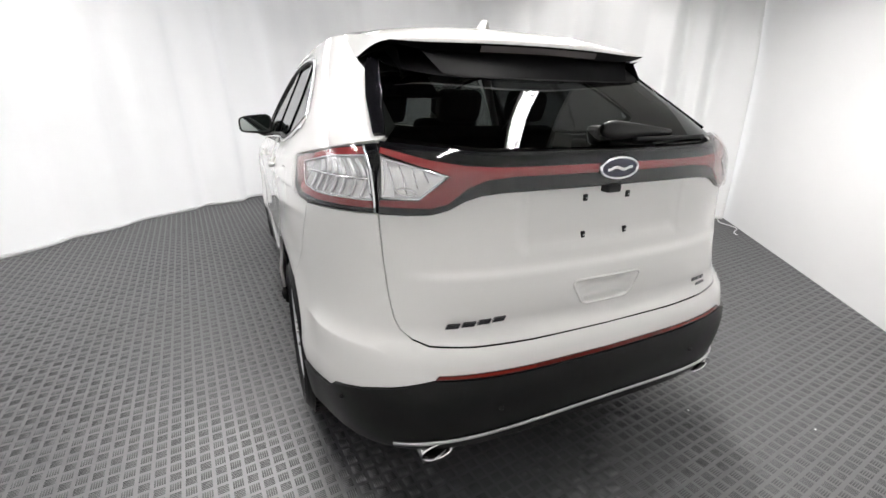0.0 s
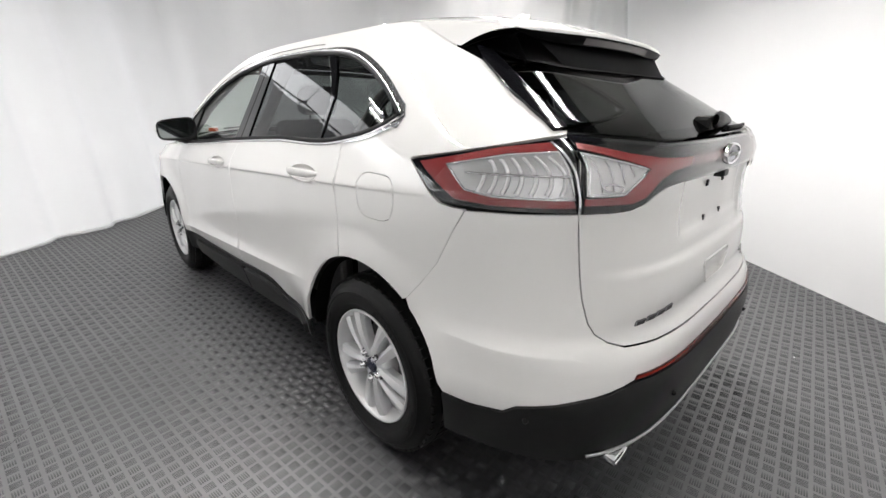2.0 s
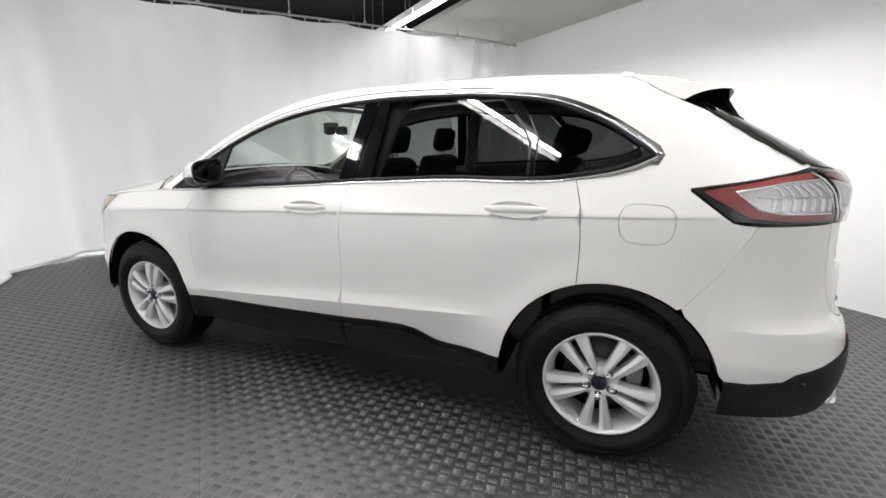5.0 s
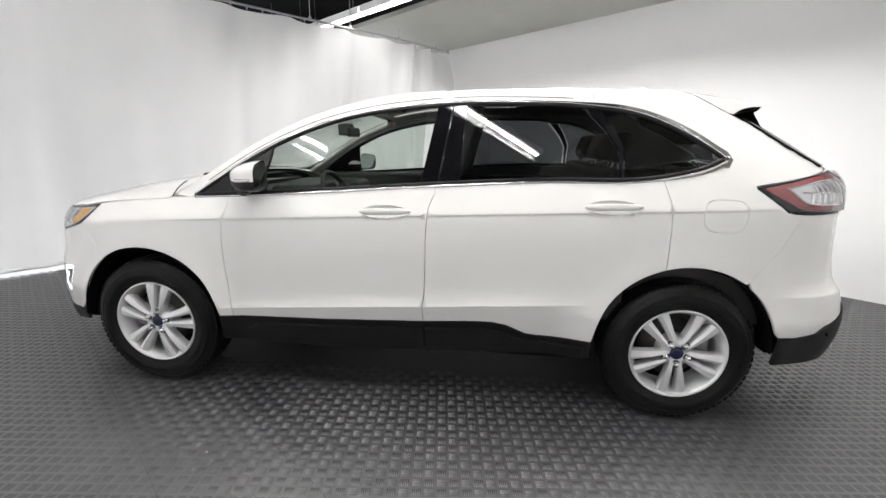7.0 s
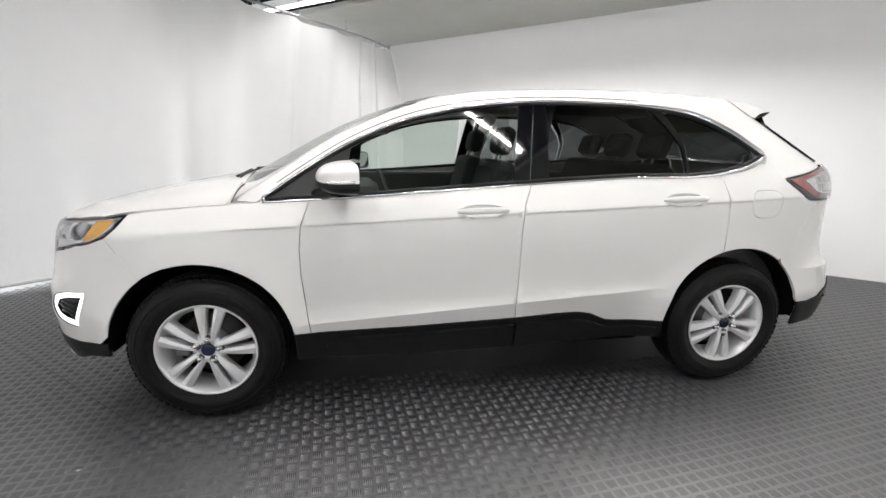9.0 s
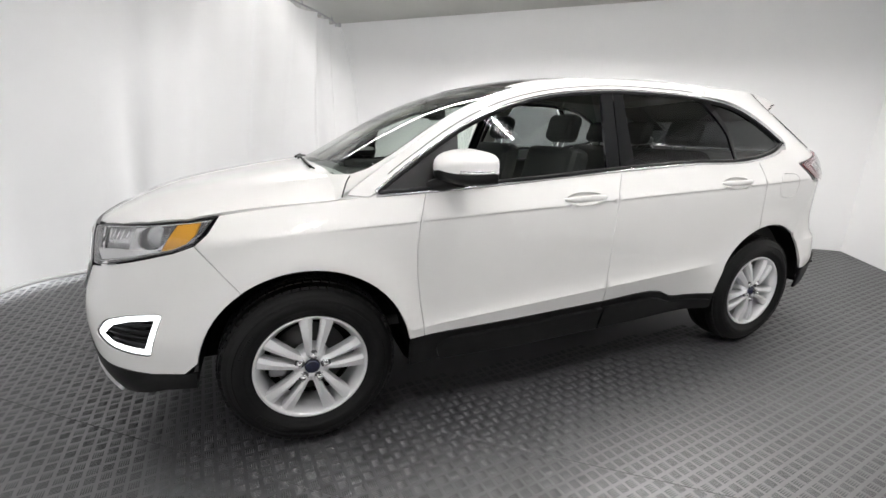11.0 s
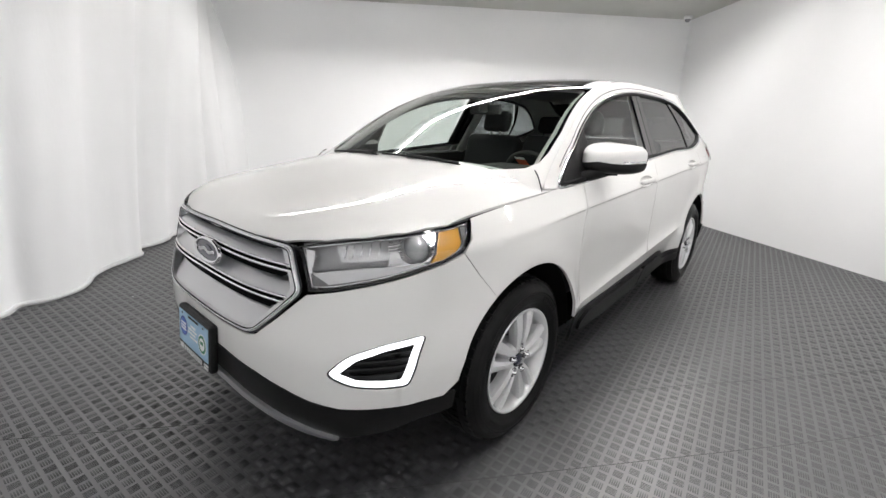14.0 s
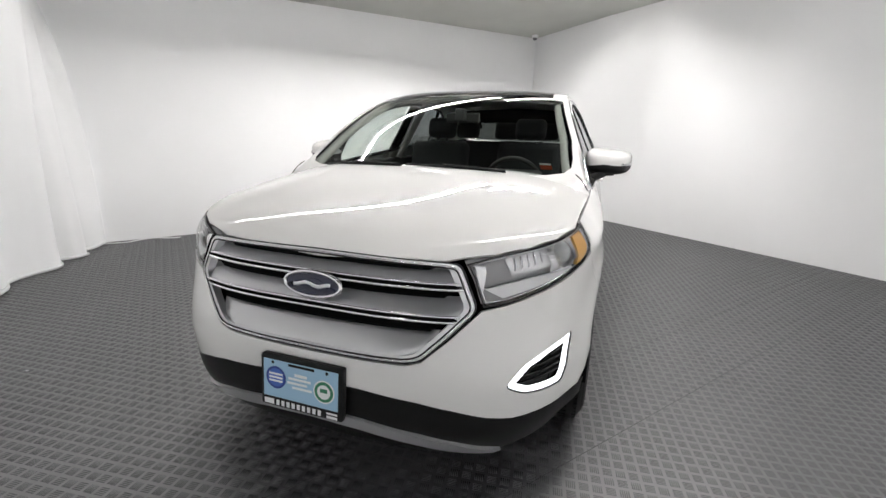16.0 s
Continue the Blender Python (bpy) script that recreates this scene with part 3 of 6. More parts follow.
def wrap_point(g, z, end):
    """Round a corner by girth g: 0 in the middle; it grows with x at first and then along the flank."""
    g, z = np.asarray(g, float), np.asarray(z, float)
    p = 3.25 + 0 * z if end > 0 else rear_power(z)
    reach, y0 = (front_reach(z), YF0) if end > 0 else (rear_reach(z), YR0)
    a, turn = np.abs(g), 0.5 ** (1 / p)
    sx1 = np.minimum(a, turn)
    cy2 = np.clip(2 * turn - a, 0, turn)
    sx = np.where(a <= turn, sx1, np.maximum(1 - cy2**p, 0) ** (1 / p))
    cy = np.where(a <= turn, np.maximum(1 - sx1**p, 0) ** (1 / p), cy2)
    y = y0 + (reach - y0) * cy
    x = (WIDE - inset(y, z)) * sx * np.sign(g)
    return np.stack([x, y, z + 0 * x], -1)


def wrap_map(end, sign=-1, off=0.0):
    def f(a, b):
        a, b = np.asarray(a, float), np.asarray(b, float)
        P = wrap_point(sign * a, b, end)
        if off:
            d = P * (1, 1, 0) - np.array([0, end * 1.2, 0])
            P = P + off * d / (np.linalg.norm(d, axis=-1, keepdims=True) + 1e-9)
        return P
    return f


def girth(x, z, end):
    """The girth at which the corner stands x off the middle."""
    lo, hi = 0.0, 1.66
    for _ in range(40):
        mid = (lo + hi) / 2
        lo, hi = (mid, hi) if abs(wrap_point(mid, z, end)[0]) < x else (lo, mid)
    return lo


def girth_y(y, z, end):
    lo, hi = 0.0, 1.66
    for _ in range(40):
        mid = (lo + hi) / 2
        lo, hi = (mid, hi) if abs(wrap_point(mid, z, end)[1]) > abs(y) else (lo, mid)
    return lo


def dense(poly, step):
    out = []
    for (ax, ay), (bx, by) in zip(poly, poly[1:] + poly[:1]):
        n = max(1, int(math.hypot(bx - ax, by - ay) / step))
        out += [(ax + (bx - ax) * i / n, ay + (by - ay) * i / n) for i in range(n)]
    return out


def inside(pts, poly):
    pts, poly = np.asarray(pts, float), np.asarray(poly, float)
    hit = np.zeros(len(pts), bool)
    for (ax, ay), (bx, by) in zip(poly, np.roll(poly, -1, 0)):
        cross = (ay > pts[:, 1]) != (by > pts[:, 1])
        with np.errstate(divide="ignore", invalid="ignore"):
            xs = ax + (pts[:, 1] - ay) * (bx - ax) / (by - ay)
        hit ^= cross & (pts[:, 0] < xs)
    return hit


def shrink(poly, d):
    """Moves the outline of a polygon inwards by d."""
    P = np.array(poly, float)
    area = 0.5 * np.sum(P[:, 0] * np.roll(P[:, 1], -1) - np.roll(P[:, 0], -1) * P[:, 1])
    e = np.roll(P, -1, 0) - P
    e /= np.linalg.norm(e, axis=1, keepdims=True) + 1e-12
    n = np.stack([-e[:, 1], e[:, 0]], 1) * np.sign(area)
    m = n + np.roll(n, 1, 0)
    m /= np.maximum((m * np.roll(n, 1, 0)).sum(1, keepdims=True), 0.35)
    return [tuple(p) for p in P + d * m]


def rounded(poly, radii, seg=5):
    """Rounds the corners of a polygon; radii: one for all or one each."""
    out, n = [], len(poly)
    for i in range(n):
        r = radii if isinstance(radii, (int, float)) else radii[i]
        p, a, b = (Vector(poly[i]).to_2d(), Vector(poly[i - 1]).to_2d(), Vector(poly[(i + 1) % n]).to_2d())
        if r <= 0:
            out.append(tuple(p))
            continue
        da, db = a - p, b - p
        t = min(r, da.length * 0.45, db.length * 0.45)
        s, e = p + da.normalized() * t, p + db.normalized() * t
        for k in range(seg + 1):
            q = k / seg
            out.append(tuple(s * (1 - q) ** 2 + p * 2 * q * (1 - q) + e * q * q))
    return out


def panel(name, poly, surf, material, parent, holes=(), step=0.045, gap=0.0, thick=0.014, label="", raise_by=0.0, flange=True, creases=()):
    """A piece of sheet: a polygon with holes in the surface's own two coordinates, laid on it, with turned-in edges."""
    from mathutils.geometry import delaunay_2d_cdt
    if gap:
        poly = shrink(poly, gap)
    loops = [dense(list(poly), step)] + [dense(list(h), step) for h in holes]
    pts, edges = [], []
    for lp in loops:
        k = len(pts)
        pts += lp
        edges += [(k + i, k + (i + 1) % len(lp)) for i in range(len(lp))]
    rim = np.array(pts)
    lo, hi = rim.min(0), rim.max(0)
    gx, gy = np.meshgrid(np.arange(lo[0] + step / 2, hi[0], step), np.arange(lo[1] + step / 2, hi[1], step))
    g = np.stack([gx.ravel(), gy.ravel()], 1)
    ok = inside(g, loops[0])
    for h in loops[1:]:
        ok &= ~inside(g, h)
    g = g[ok]
    if len(g):
        near = np.min(((g[:, None] - rim[None]) ** 2).sum(-1), 1)
        g = g[near > (0.4 * step) ** 2]
    runs = []
    for line in creases:
        q = np.array(line, float)
        ok = inside(q, shrink(list(poly), 0.006))
        for h in loops[1:]:
            ok &= ~inside(q, shrink(h, -0.006))
        if not ok.any():
            continue
        if len(g):
            g = g[np.min(np.abs(g[:, None] - q[ok][None]).sum(-1), 1) > 0.004]
        runs.append((q, ok))
    allp = [Vector(p) for p in pts] + [Vector(p) for p in g.tolist()]
    for q, ok in runs:
        for i in range(len(q)):
            if ok[i]:
                allp.append(Vector(q[i]))
                if i and ok[i - 1]:
                    edges.append((len(allp) - 2, len(allp) - 1))
    v2, _, f2, _, _, _ = delaunay_2d_cdt(allp, edges, [], 0, 1e-6)
    v2 = np.array([tuple(v) for v in v2])
    f2 = np.array([f for f in f2 if len(f) == 3])
    c = v2[f2].mean(1)
    ok = inside(c, loops[0])
    for h in loops[1:]:
        ok &= ~inside(c, h)
    f2 = f2[ok]
    used = np.unique(f2)
    remap = -np.ones(len(v2), int)
    remap[used] = np.arange(len(used))
    v2, f2 = v2[used], remap[f2]
    P = surf(v2[:, 0], v2[:, 1])
    e = 2e-3
    du = surf(v2[:, 0] + e, v2[:, 1]) - surf(v2[:, 0] - e, v2[:, 1])
    dv = surf(v2[:, 0], v2[:, 1] + e) - surf(v2[:, 0], v2[:, 1] - e)
    N = np.cross(du, dv)
    N /= np.linalg.norm(N, axis=1, keepdims=True) + 1e-12
    mid = P.mean(0)
    away = P - np.array([0, mid[1] * 0.55, 0.7 if mid[2] < 1.25 else 1.0])
    if ((N * away).sum(1)).mean() < 0:
        N, f2 = -N, f2[:, ::-1]
    fn = np.cross(P[f2[:, 1]] - P[f2[:, 0]], P[f2[:, 2]] - P[f2[:, 0]])
    if (fn * N[f2[:, 0]]).sum() < 0:
        f2 = f2[:, ::-1]
    P = P + raise_by * N
    verts, faces, norms = P.tolist(), f2.tolist(), N.tolist()
    if flange:
        count = {}
        for f in faces:
            for i in range(3):
                a, b = f[i], f[(i + 1) % 3]
                count[(a, b)] = count.get((a, b), 0) + 1
        border = [(a, b) for a, b in count if (b, a) not in count]
        top, low = {}, {}
        for a, b in border:
            for k in (a, b):
                if k not in top:
                    top[k] = len(verts)
                    verts.append(verts[k])
                    norms.append((0, 0, 0))
                    low[k] = len(verts)
                    verts.append((P[k] - thick * N[k]).tolist())
                    norms.append((0, 0, 0))
            faces.append([top[b], top[a], low[a], low[b]])
    me = bpy.data.meshes.new(name)
    me.from_pydata(verts, [], faces)
    me.shade_smooth()
    me.update()
    me.normals_split_custom_set_from_vertices(norms)
    return finish(name, me, material, parent, label)


car = thing("car", "pearl white five-door crossover car parked on the dark floor", "car")

# lines of the flank, as heights over y
dlo_top = spl([-1.56, -1.405, -1.188, -0.897, -0.55, -0.247, -0.02, 0.214, 0.456, 0.712, 0.986, 1.15], [1.338, 1.443, 1.543, 1.590, 1.602, 1.598, 1.580, 1.546, 1.483, 1.374, 1.206, 1.092])
belt = spl([-1.56, -1.46, -1.271, -0.684, -0.196, 0.351, 0.734, 1.15], [1.330, 1.284, 1.240, 1.212, 1.182, 1.142, 1.116, 1.092])
cant = cubic([-2.0, -1.8, -1.6, -1.447, -1.2, -0.9, -0.55, -0.2, 0.1, 0.35, 0.6, 0.85, 1.05, 1.24], [1.53, 1.575, 1.615, 1.642, 1.652, 1.656, 1.660, 1.655, 1.632, 1.578, 1.490, 1.358, 1.230, 1.108])
hood_line = spl([1.05, 1.28, 1.5, 1.72, 1.9, 2.1], [1.102, 1.080, 1.062, 1.036, 1.005, 0.965])


def run(f, y0, y1, n):
    return [(float(y), float(f(y))) for y in np.linspace(y0, y1, n)]


def arc(yc, zc, r, a0, a1, n, squash=1.0):
    return [(yc + r * math.cos(radians(a)), zc + squash * r * math.sin(radians(a))) for a in np.linspace(a0, a1, n)]


ARCH_F = arc(1.427, 0.40, 0.428, 180, 0, 37, 0.98)
ARCH_R = arc(-1.425, 0.41, 0.432, 180, 0, 37, 0.98)
# shut lines from belt to sill
SHUT_F = [(0.905, 1.105), (0.945, 0.99), (0.958, 0.88), (0.957, 0.75), (0.945, 0.62), (0.925, 0.45)]
SHUT_B = [(-0.192, 1.182), (-0.150, 1.08), (-0.138, 0.95), (-0.136, 0.75), (-0.132, 0.63), (-0.122, 0.56), (-0.128, 0.475)]
SHUT_R = [(-1.262, 1.239), (-1.290, 1.14), (-1.302, 1.0), (-1.302, 0.90), (-1.300, 0.815)]
SILL_TOP = [(0.925, 0.452), (0.4, 0.457), (-0.128, 0.476)]
SILL_TOP_R = [(-0.128, 0.476), (-0.36, 0.490), (-0.48, 0.492), (-0.56, 0.478), (-0.66, 0.432), (-0.72, 0.424), (-0.985, 0.424)]
G = 0.0016
ys = np.arange(-1.97, 1.6, 0.03)
CREASES = [[(y, float(shoulder_z(y)) + d) for y in ys] for d in (0.016, 0.006, 0.0, -0.005, -0.010, -0.022)]
CREASES += [[(y, float(ledge_z(y)) + d) for y in np.arange(-1.0, 1.05, 0.03)] for d in (0.012, 0.002, -0.002, -0.012)]

for sign in (-1, 1):
    S = side_map(sign)
    # front door, below the belt
    poly = run(belt, -0.192, 0.905, 14) + SHUT_F[1:] + SILL_TOP[1:-1] + SHUT_B[::-1][:-1]
    cup_f = [(0.068 + 0.118 * math.cos(a), 1.052 + 0.033 * math.sin(a)) for a in np.linspace(0, 2 * math.pi, 24, endpoint=False)]
    cup_r = [(-1.034 + 0.118 * math.cos(a), 1.106 + 0.033 * math.sin(a)) for a in np.linspace(0, 2 * math.pi, 24, endpoint=False)]
    door = panel("front_door", poly, S, PAINT, car, gap=G, creases=CREASES, holes=[cup_f])
    # rear door
    arch_cut = [p for p in ARCH_R if p[0] > -1.29 and p[1] > 0.43]
    poly = run(belt, -1.262, -0.192, 12) + SHUT_B[1:] + SILL_TOP_R[1:-1] + [(-0.988, 0.424)] + sorted(arch_cut, key=lambda p: -p[0])[1:] + SHUT_R[::-1][0:-1]
    rdoor = panel("rear_door", poly, S, PAINT, car, gap=G, creases=CREASES, holes=[cup_r])
    for owner, cup, cy, cz in ((door, cup_f, 0.068, 1.052), (rdoor, cup_r, -1.034, 1.106)):
        def dish(a, b, cy=cy, cz=cz):
            r = np.clip(((a - cy) / 0.119) ** 2 + ((b - cz) / 0.034) ** 2, 0, 1)
            return np.stack([sign * (side_x(a, b) - 0.022 * (1 - r**2)), a + 0 * b, b + 0 * a], -1)
        panel("handle_cup", cup, dish, PAINT, owner, step=0.012, flange=False)
        t = np.linspace(-1, 1, 25)
        ys = cy + 0.131 * t
        zs = cz + 0.004 - 0.004 * t
        xs = sign * (side_x(ys, zs) + 0.020 * np.clip(1.25 * (1 - t**4), 0, 1) - 0.001)
        th = np.linspace(0, 2 * np.pi, 10, endpoint=False)
        hz = 0.0165 * np.clip(1.15 - 0.75 * np.abs(t) ** 3, 0.3, 1)
        P = np.stack([xs[:, None] + 0.0085 * np.cos(th), ys[:, None] + 0 * th, zs[:, None] + hz[:, None] * np.sign(np.sin(th)) * np.abs(np.sin(th)) ** 0.6], -1)
        finish("door_handle", grid_mesh("door_handle", P, close_v=True), PAINT, owner)
    # front fender: behind the lamp, over the arch
    poly = run(hood_line, 1.05, 1.72, 8) + [(1.762, 0.976), (1.810, 0.934), (1.740, 0.838), (1.672, 0.752)]
    fa = [p for p in ARCH_F if p[0] < 1.674]
    fa = sorted(fa, key=lambda p: -p[0])
    poly += [p for p in fa if p[1] > 0.45] + [(1.0, 0.452)] + SHUT_F[::-1][0:-1] + [(0.905, 1.105)]
    panel("front_fender", poly, S, PAINT, car, gap=G, creases=CREASES)
    # rear quarter: from the rear door to the lamp and the bumper seam
    fuel = rounded([(-1.433, 1.157), (-1.637, 1.152), (-1.630, 1.003), (-1.440, 1.003)], 0.07)
    ra = sorted([p for p in ARCH_R if p[0] < -1.305], key=lambda p: -p[0])
    C_EDGE = [(-1.625, 1.548), (-1.772, 1.482), (-1.924, 1.400), (-2.042, 1.335), (-2.078, 1.292)]
    LAMP_TOP = [(-2.075, 1.292), (-1.98, 1.270), (-1.84, 1.243), (-1.672, 1.216)]
    LAMP_LOW = [(-1.672, 1.206), (-1.74, 1.155), (-1.815, 1.100), (-1.86, 1.092), (-1.90, 1.090)]
    poly = [(-1.262, 1.239)] + run(belt, -1.30, -1.545, 6) + [(-1.565, 1.336)] + run(dlo_top, -1.53, -0.95, 10)
    poly += run(cant, -0.95, -1.55, 8) + C_EDGE + LAMP_TOP[1:] + LAMP_LOW + [(-1.868, 1.030), (-1.806, 0.909), (-1.745, 0.832), (-1.690, 0.765)]
    poly += [p for p in ra[::-1] if p[0] > -1.690] + [(-1.300, 0.815)] + SHUT_R[::-1][1:-1]
    quarter = panel("rear_quarter", poly, S, PAINT, car, holes=[fuel], gap=G, creases=CREASES)
    panel("fuel_door", fuel, S, PAINT, quarter, gap=0.0022, creases=CREASES)
    # roof side rail over the glass
    poly = run(dlo_top, -0.95, 1.15, 26) + [(1.24, 1.10)] + run(cant, 1.22, -0.95, 26)
    panel("cant_rail", poly, S, PAINT, car, gap=0.0005)
    # sill cladding
    poly = SILL_TOP + [(-0.126, 0.296), (0.4, 0.285), (0.93, 0.30), (1.0, 0.31), (1.0, 0.452)]
    front_sill = panel("sill_cladding", poly, S, BLACK_PLASTIC, car, gap=0.0015, raise_by=0.006)
    poly = SILL_TOP_R + [(-0.985, 0.33), (-0.3, 0.30), (-0.132, 0.296)]
    rear_sill = panel("sill_cladding", poly, S, BLACK_PLASTIC, car, gap=0.0022, raise_by=0.006)
    poly = rounded([(0.86, 0.372), (0.79, 0.418), (0.4, 0.421), (-0.122, 0.438), (-0.122, 0.300), (0.4, 0.290), (0.84, 0.305)], [0.02, 0.02, 0, 0, 0, 0, 0.02])
    panel("sill_rail", poly, side_map(sign, 0.012), BLACK_PLASTIC, front_sill, raise_by=0.012, thick=0.022)
    poly = rounded([(-0.136, 0.438), (-0.36, 0.452), (-0.475, 0.454), (-0.555, 0.436), (-0.655, 0.395), (-0.95, 0.390), (-0.95, 0.335), (-0.3, 0.303), (-0.136, 0.300)], [0, 0, 0.02, 0.03, 0.03, 0.01, 0.01, 0, 0])
    panel("sill_rail", poly, side_map(sign, 0.012), BLACK_PLASTIC, rear_sill, raise_by=0.012, thick=0.022)
    # glass
    def side_glass(name, y0, y1, mat, owner, n=12, top=dlo_top, cut=None):
        pl = [(y, z + 0.012) for y, z in run(belt, y0, y1, n)] + [(y, z - 0.018) for y, z in run(top, y1, y0, n)]
        if cut:
            pl = cut
        return panel(name, pl, S, mat, owner, raise_by=-0.010, flange=False)
    side_glass("window_glass", -0.105, 0.73, GLASS_CLEAR, door)
    pl = [(y, z + 0.012) for y, z in run(belt, -1.055, -0.285, 8)] + [(y, z - 0.018) for y, z in run(dlo_top, -0.305, -0.895, 8)] + [(-1.0, 1.46), (-1.05, 1.38)]
    side_glass("window_glass", 0, 0, GLASS_PRIVACY, rdoor, cut=pl)
    pl = [(y, z + 0.012) for y, z in run(belt, -1.5, -1.09, 6)] + [(-1.09, 1.40), (-1.04, 1.49), (-0.985, 1.562)] + [(y, z - 0.018) for y, z in run(dlo_top, -1.02, -1.49, 8)]
    side_glass("quarter_glass", 0, 0, GLASS_PRIVACY, quarter, cut=pl)
    # dark pillar covers and mirror sail
    pl = [(-0.098, 1.19), (-0.165, 1.575), (-0.246, 1.583), (-0.188, 1.195)]
    panel("pillar_cover", pl, S, GLOSS_BLACK, door, gap=0.002, raise_by=-0.004)
    pl = [(-0.192, 1.195), (-0.250, 1.583), (-0.318, 1.585), (-0.294, 1.20)]
    panel("pillar_cover", pl, S, GLOSS_BLACK, rdoor, gap=0.002, raise_by=-0.004)
    pl = [(-1.068, 1.24), (-1.060, 1.38), (-1.005, 1.47), (-0.905, 1.578), (-0.975, 1.572), (-1.035, 1.495), (-1.082, 1.40), (-1.084, 1.24)]
    panel("pillar_cover", pl, S, GLOSS_BLACK, rdoor, gap=0.001, raise_by=-0.004)
    pl = [(0.745, 1.128), (0.71, 1.355), (0.86, 1.272), (1.0, 1.180), (1.10, 1.108), (0.905, 1.115)]
    panel("mirror_sail", pl, S, BLACK_PLASTIC, door, gap=0.002, raise_by=-0.002)
    # bright strip round the glass
    loop = run(belt, 1.12, -1.54, 50) + [(-1.562, 1.334)] + run(dlo_top, -1.53, 1.12, 60)
    L = np.array(loop)
    ring = S(L[:, 0], L[:, 1])
    finish("window_trim", tube_mesh("window_trim", ring, 0.0072, 8, True), BRIGHT_TRIM, car, "polished bright window surround")
    # the strip widens round the rear corner
    path = np.array(run(dlo_top, -0.80, -1.50, 16) + [(-1.545, 1.352), (-1.558, 1.330), (-1.548, 1.310)] + run(belt, -1.52, -1.20, 8))
    tan = np.gradient(path, axis=0)
    nrm = np.stack([tan[:, 1], -tan[:, 0]], 1) / np.linalg.norm(tan, axis=1, keepdims=True)
    grow = 0.003 + 0.017 * np.sin(np.linspace(0, np.pi, len(path)))[:, None] ** 0.8
    mid = path.mean(0)
    nrm *= np.sign(((path - mid) * nrm).sum())
    panel("window_trim", [tuple(p) for p in path] + [tuple(p) for p in (path + nrm * grow)[::-1]], S, BRIGHT_TRIM, car, raise_by=0.004, step=0.02, thick=0.005)
    L = np.array([(y, z + 0.024) for y, z in run(dlo_top, -0.85, 1.06, 50)])
    finish("frame_seam", tube_mesh("frame_seam", S(L[:, 0], L[:, 1]), 0.0022, 5), DARK_SEAL, car)
    seal = shrink(loop, 0.012)
    L = np.array(seal)
    finish("window_seal", tube_mesh("window_seal", S(L[:, 0], L[:, 1]) - np.array([sign * 0.005, 0, 0]), 0.011, 6, True), DARK_SEAL, car)

# roof, windscreen: a strip over the whole length, from the middle line to the cant rail
mid_y = cubic([0, 1, 2, 3, 4, 5, 6, 7], [1.37, 1.10, 0.78, 0.43, 0.10, -0.40, -0.95, -1.50])
mid_z = cubic([0, 1, 2, 3, 4, 5, 6, 7], [1.168, 1.318, 1.486, 1.612, 1.670, 1.708, 1.717, 1.692])
edge_y = cubic([0, 1, 2, 3, 4, 5, 6, 7], [1.225, 0.97, 0.68, 0.36, 0.05, -0.40, -0.92, -1.44])


def roof_map(a, b):
    """a: across, -1 to 1; b: 0 at the cowl, 3 at the screen's top, 8 at the tailgate."""
    a, b = np.asarray(a, float), np.asarray(b, float)
    ey = edge_y(b)
    ez = cant(ey)
    ex = side_x(ey, ez)
    k = np.abs(a) ** 2.3
    t = np.clip((b - 2.5) / 1.0, 0, 1)
    kz = (1 - t) * np.abs(a) ** 2.3 + t * np.abs(a) ** 3.2
    return np.stack([a * ex, mid_y(b) + (ey - mid_y(b)) * k, mid_z(b) + (ez - mid_z(b)) * kz], -1)


panel("windscreen", [(-0.965, 0.0), (0.965, 0.0), (0.965, 3.0), (-0.965, 3.0)], lambda a, b: roof_map(a, b), GLASS_CLEAR, car, step=0.06, raise_by=-0.004, flange=False, label="clear windscreen glass")
panel("roof_glass", [(-0.86, 3.04), (0.86, 3.04), (0.86, 5.6), (-0.86, 5.6)], roof_map, GLASS_ROOF, car, step=0.09, raise_by=-0.001, flange=False, label="dark panoramic roof glass")
roof = panel("roof", [(-1, 3.03), (-0.87, 3.03), (-0.87, 5.62), (0.87, 5.62), (0.87, 3.03), (1, 3.03), (1, 7), (-1, 7)], roof_map, PAINT, car, step=0.06)
for sign in (-1, 1):
    aa, bb = np.meshgrid(sign * np.linspace(0.958, 1.0, 5), np.linspace(0.02, 3.03, 50), indexing="ij")
    finish("screen_pillar", grid_mesh("screen_pillar", roof_map(aa, bb)), PAINT, car)
panel("windscreen_border", [(-0.962, 0.0), (0.962, 0.0), (0.962, 3.0), (-0.962, 3.0)], roof_map, GLOSS_BLACK, car, holes=[rounded([(-0.934, 0.16), (0.934, 0.16), (0.934, 2.86), (-0.934, 2.86)], 0.1)], step=0.05, raise_by=-0.007, flange=False)
panel("header_band", [(-0.965, 2.86), (0.965, 2.86), (0.965, 3.03), (-0.965, 3.03)], roof_map, GLOSS_BLACK, car, step=0.09, raise_by=-0.008, flange=False)



def screen_foot(a, b):
    """The screen's surface, carried on below its foot."""
    a, b = np.asarray(a, float), np.asarray(b, float)
    low = np.minimum(b, 0)[..., None]
    foot = roof_map(a, 0 * b)
    return roof_map(a, np.maximum(b, 0)) + low / 0.2 * (roof_map(a, 0 * b + 0.2) - foot)


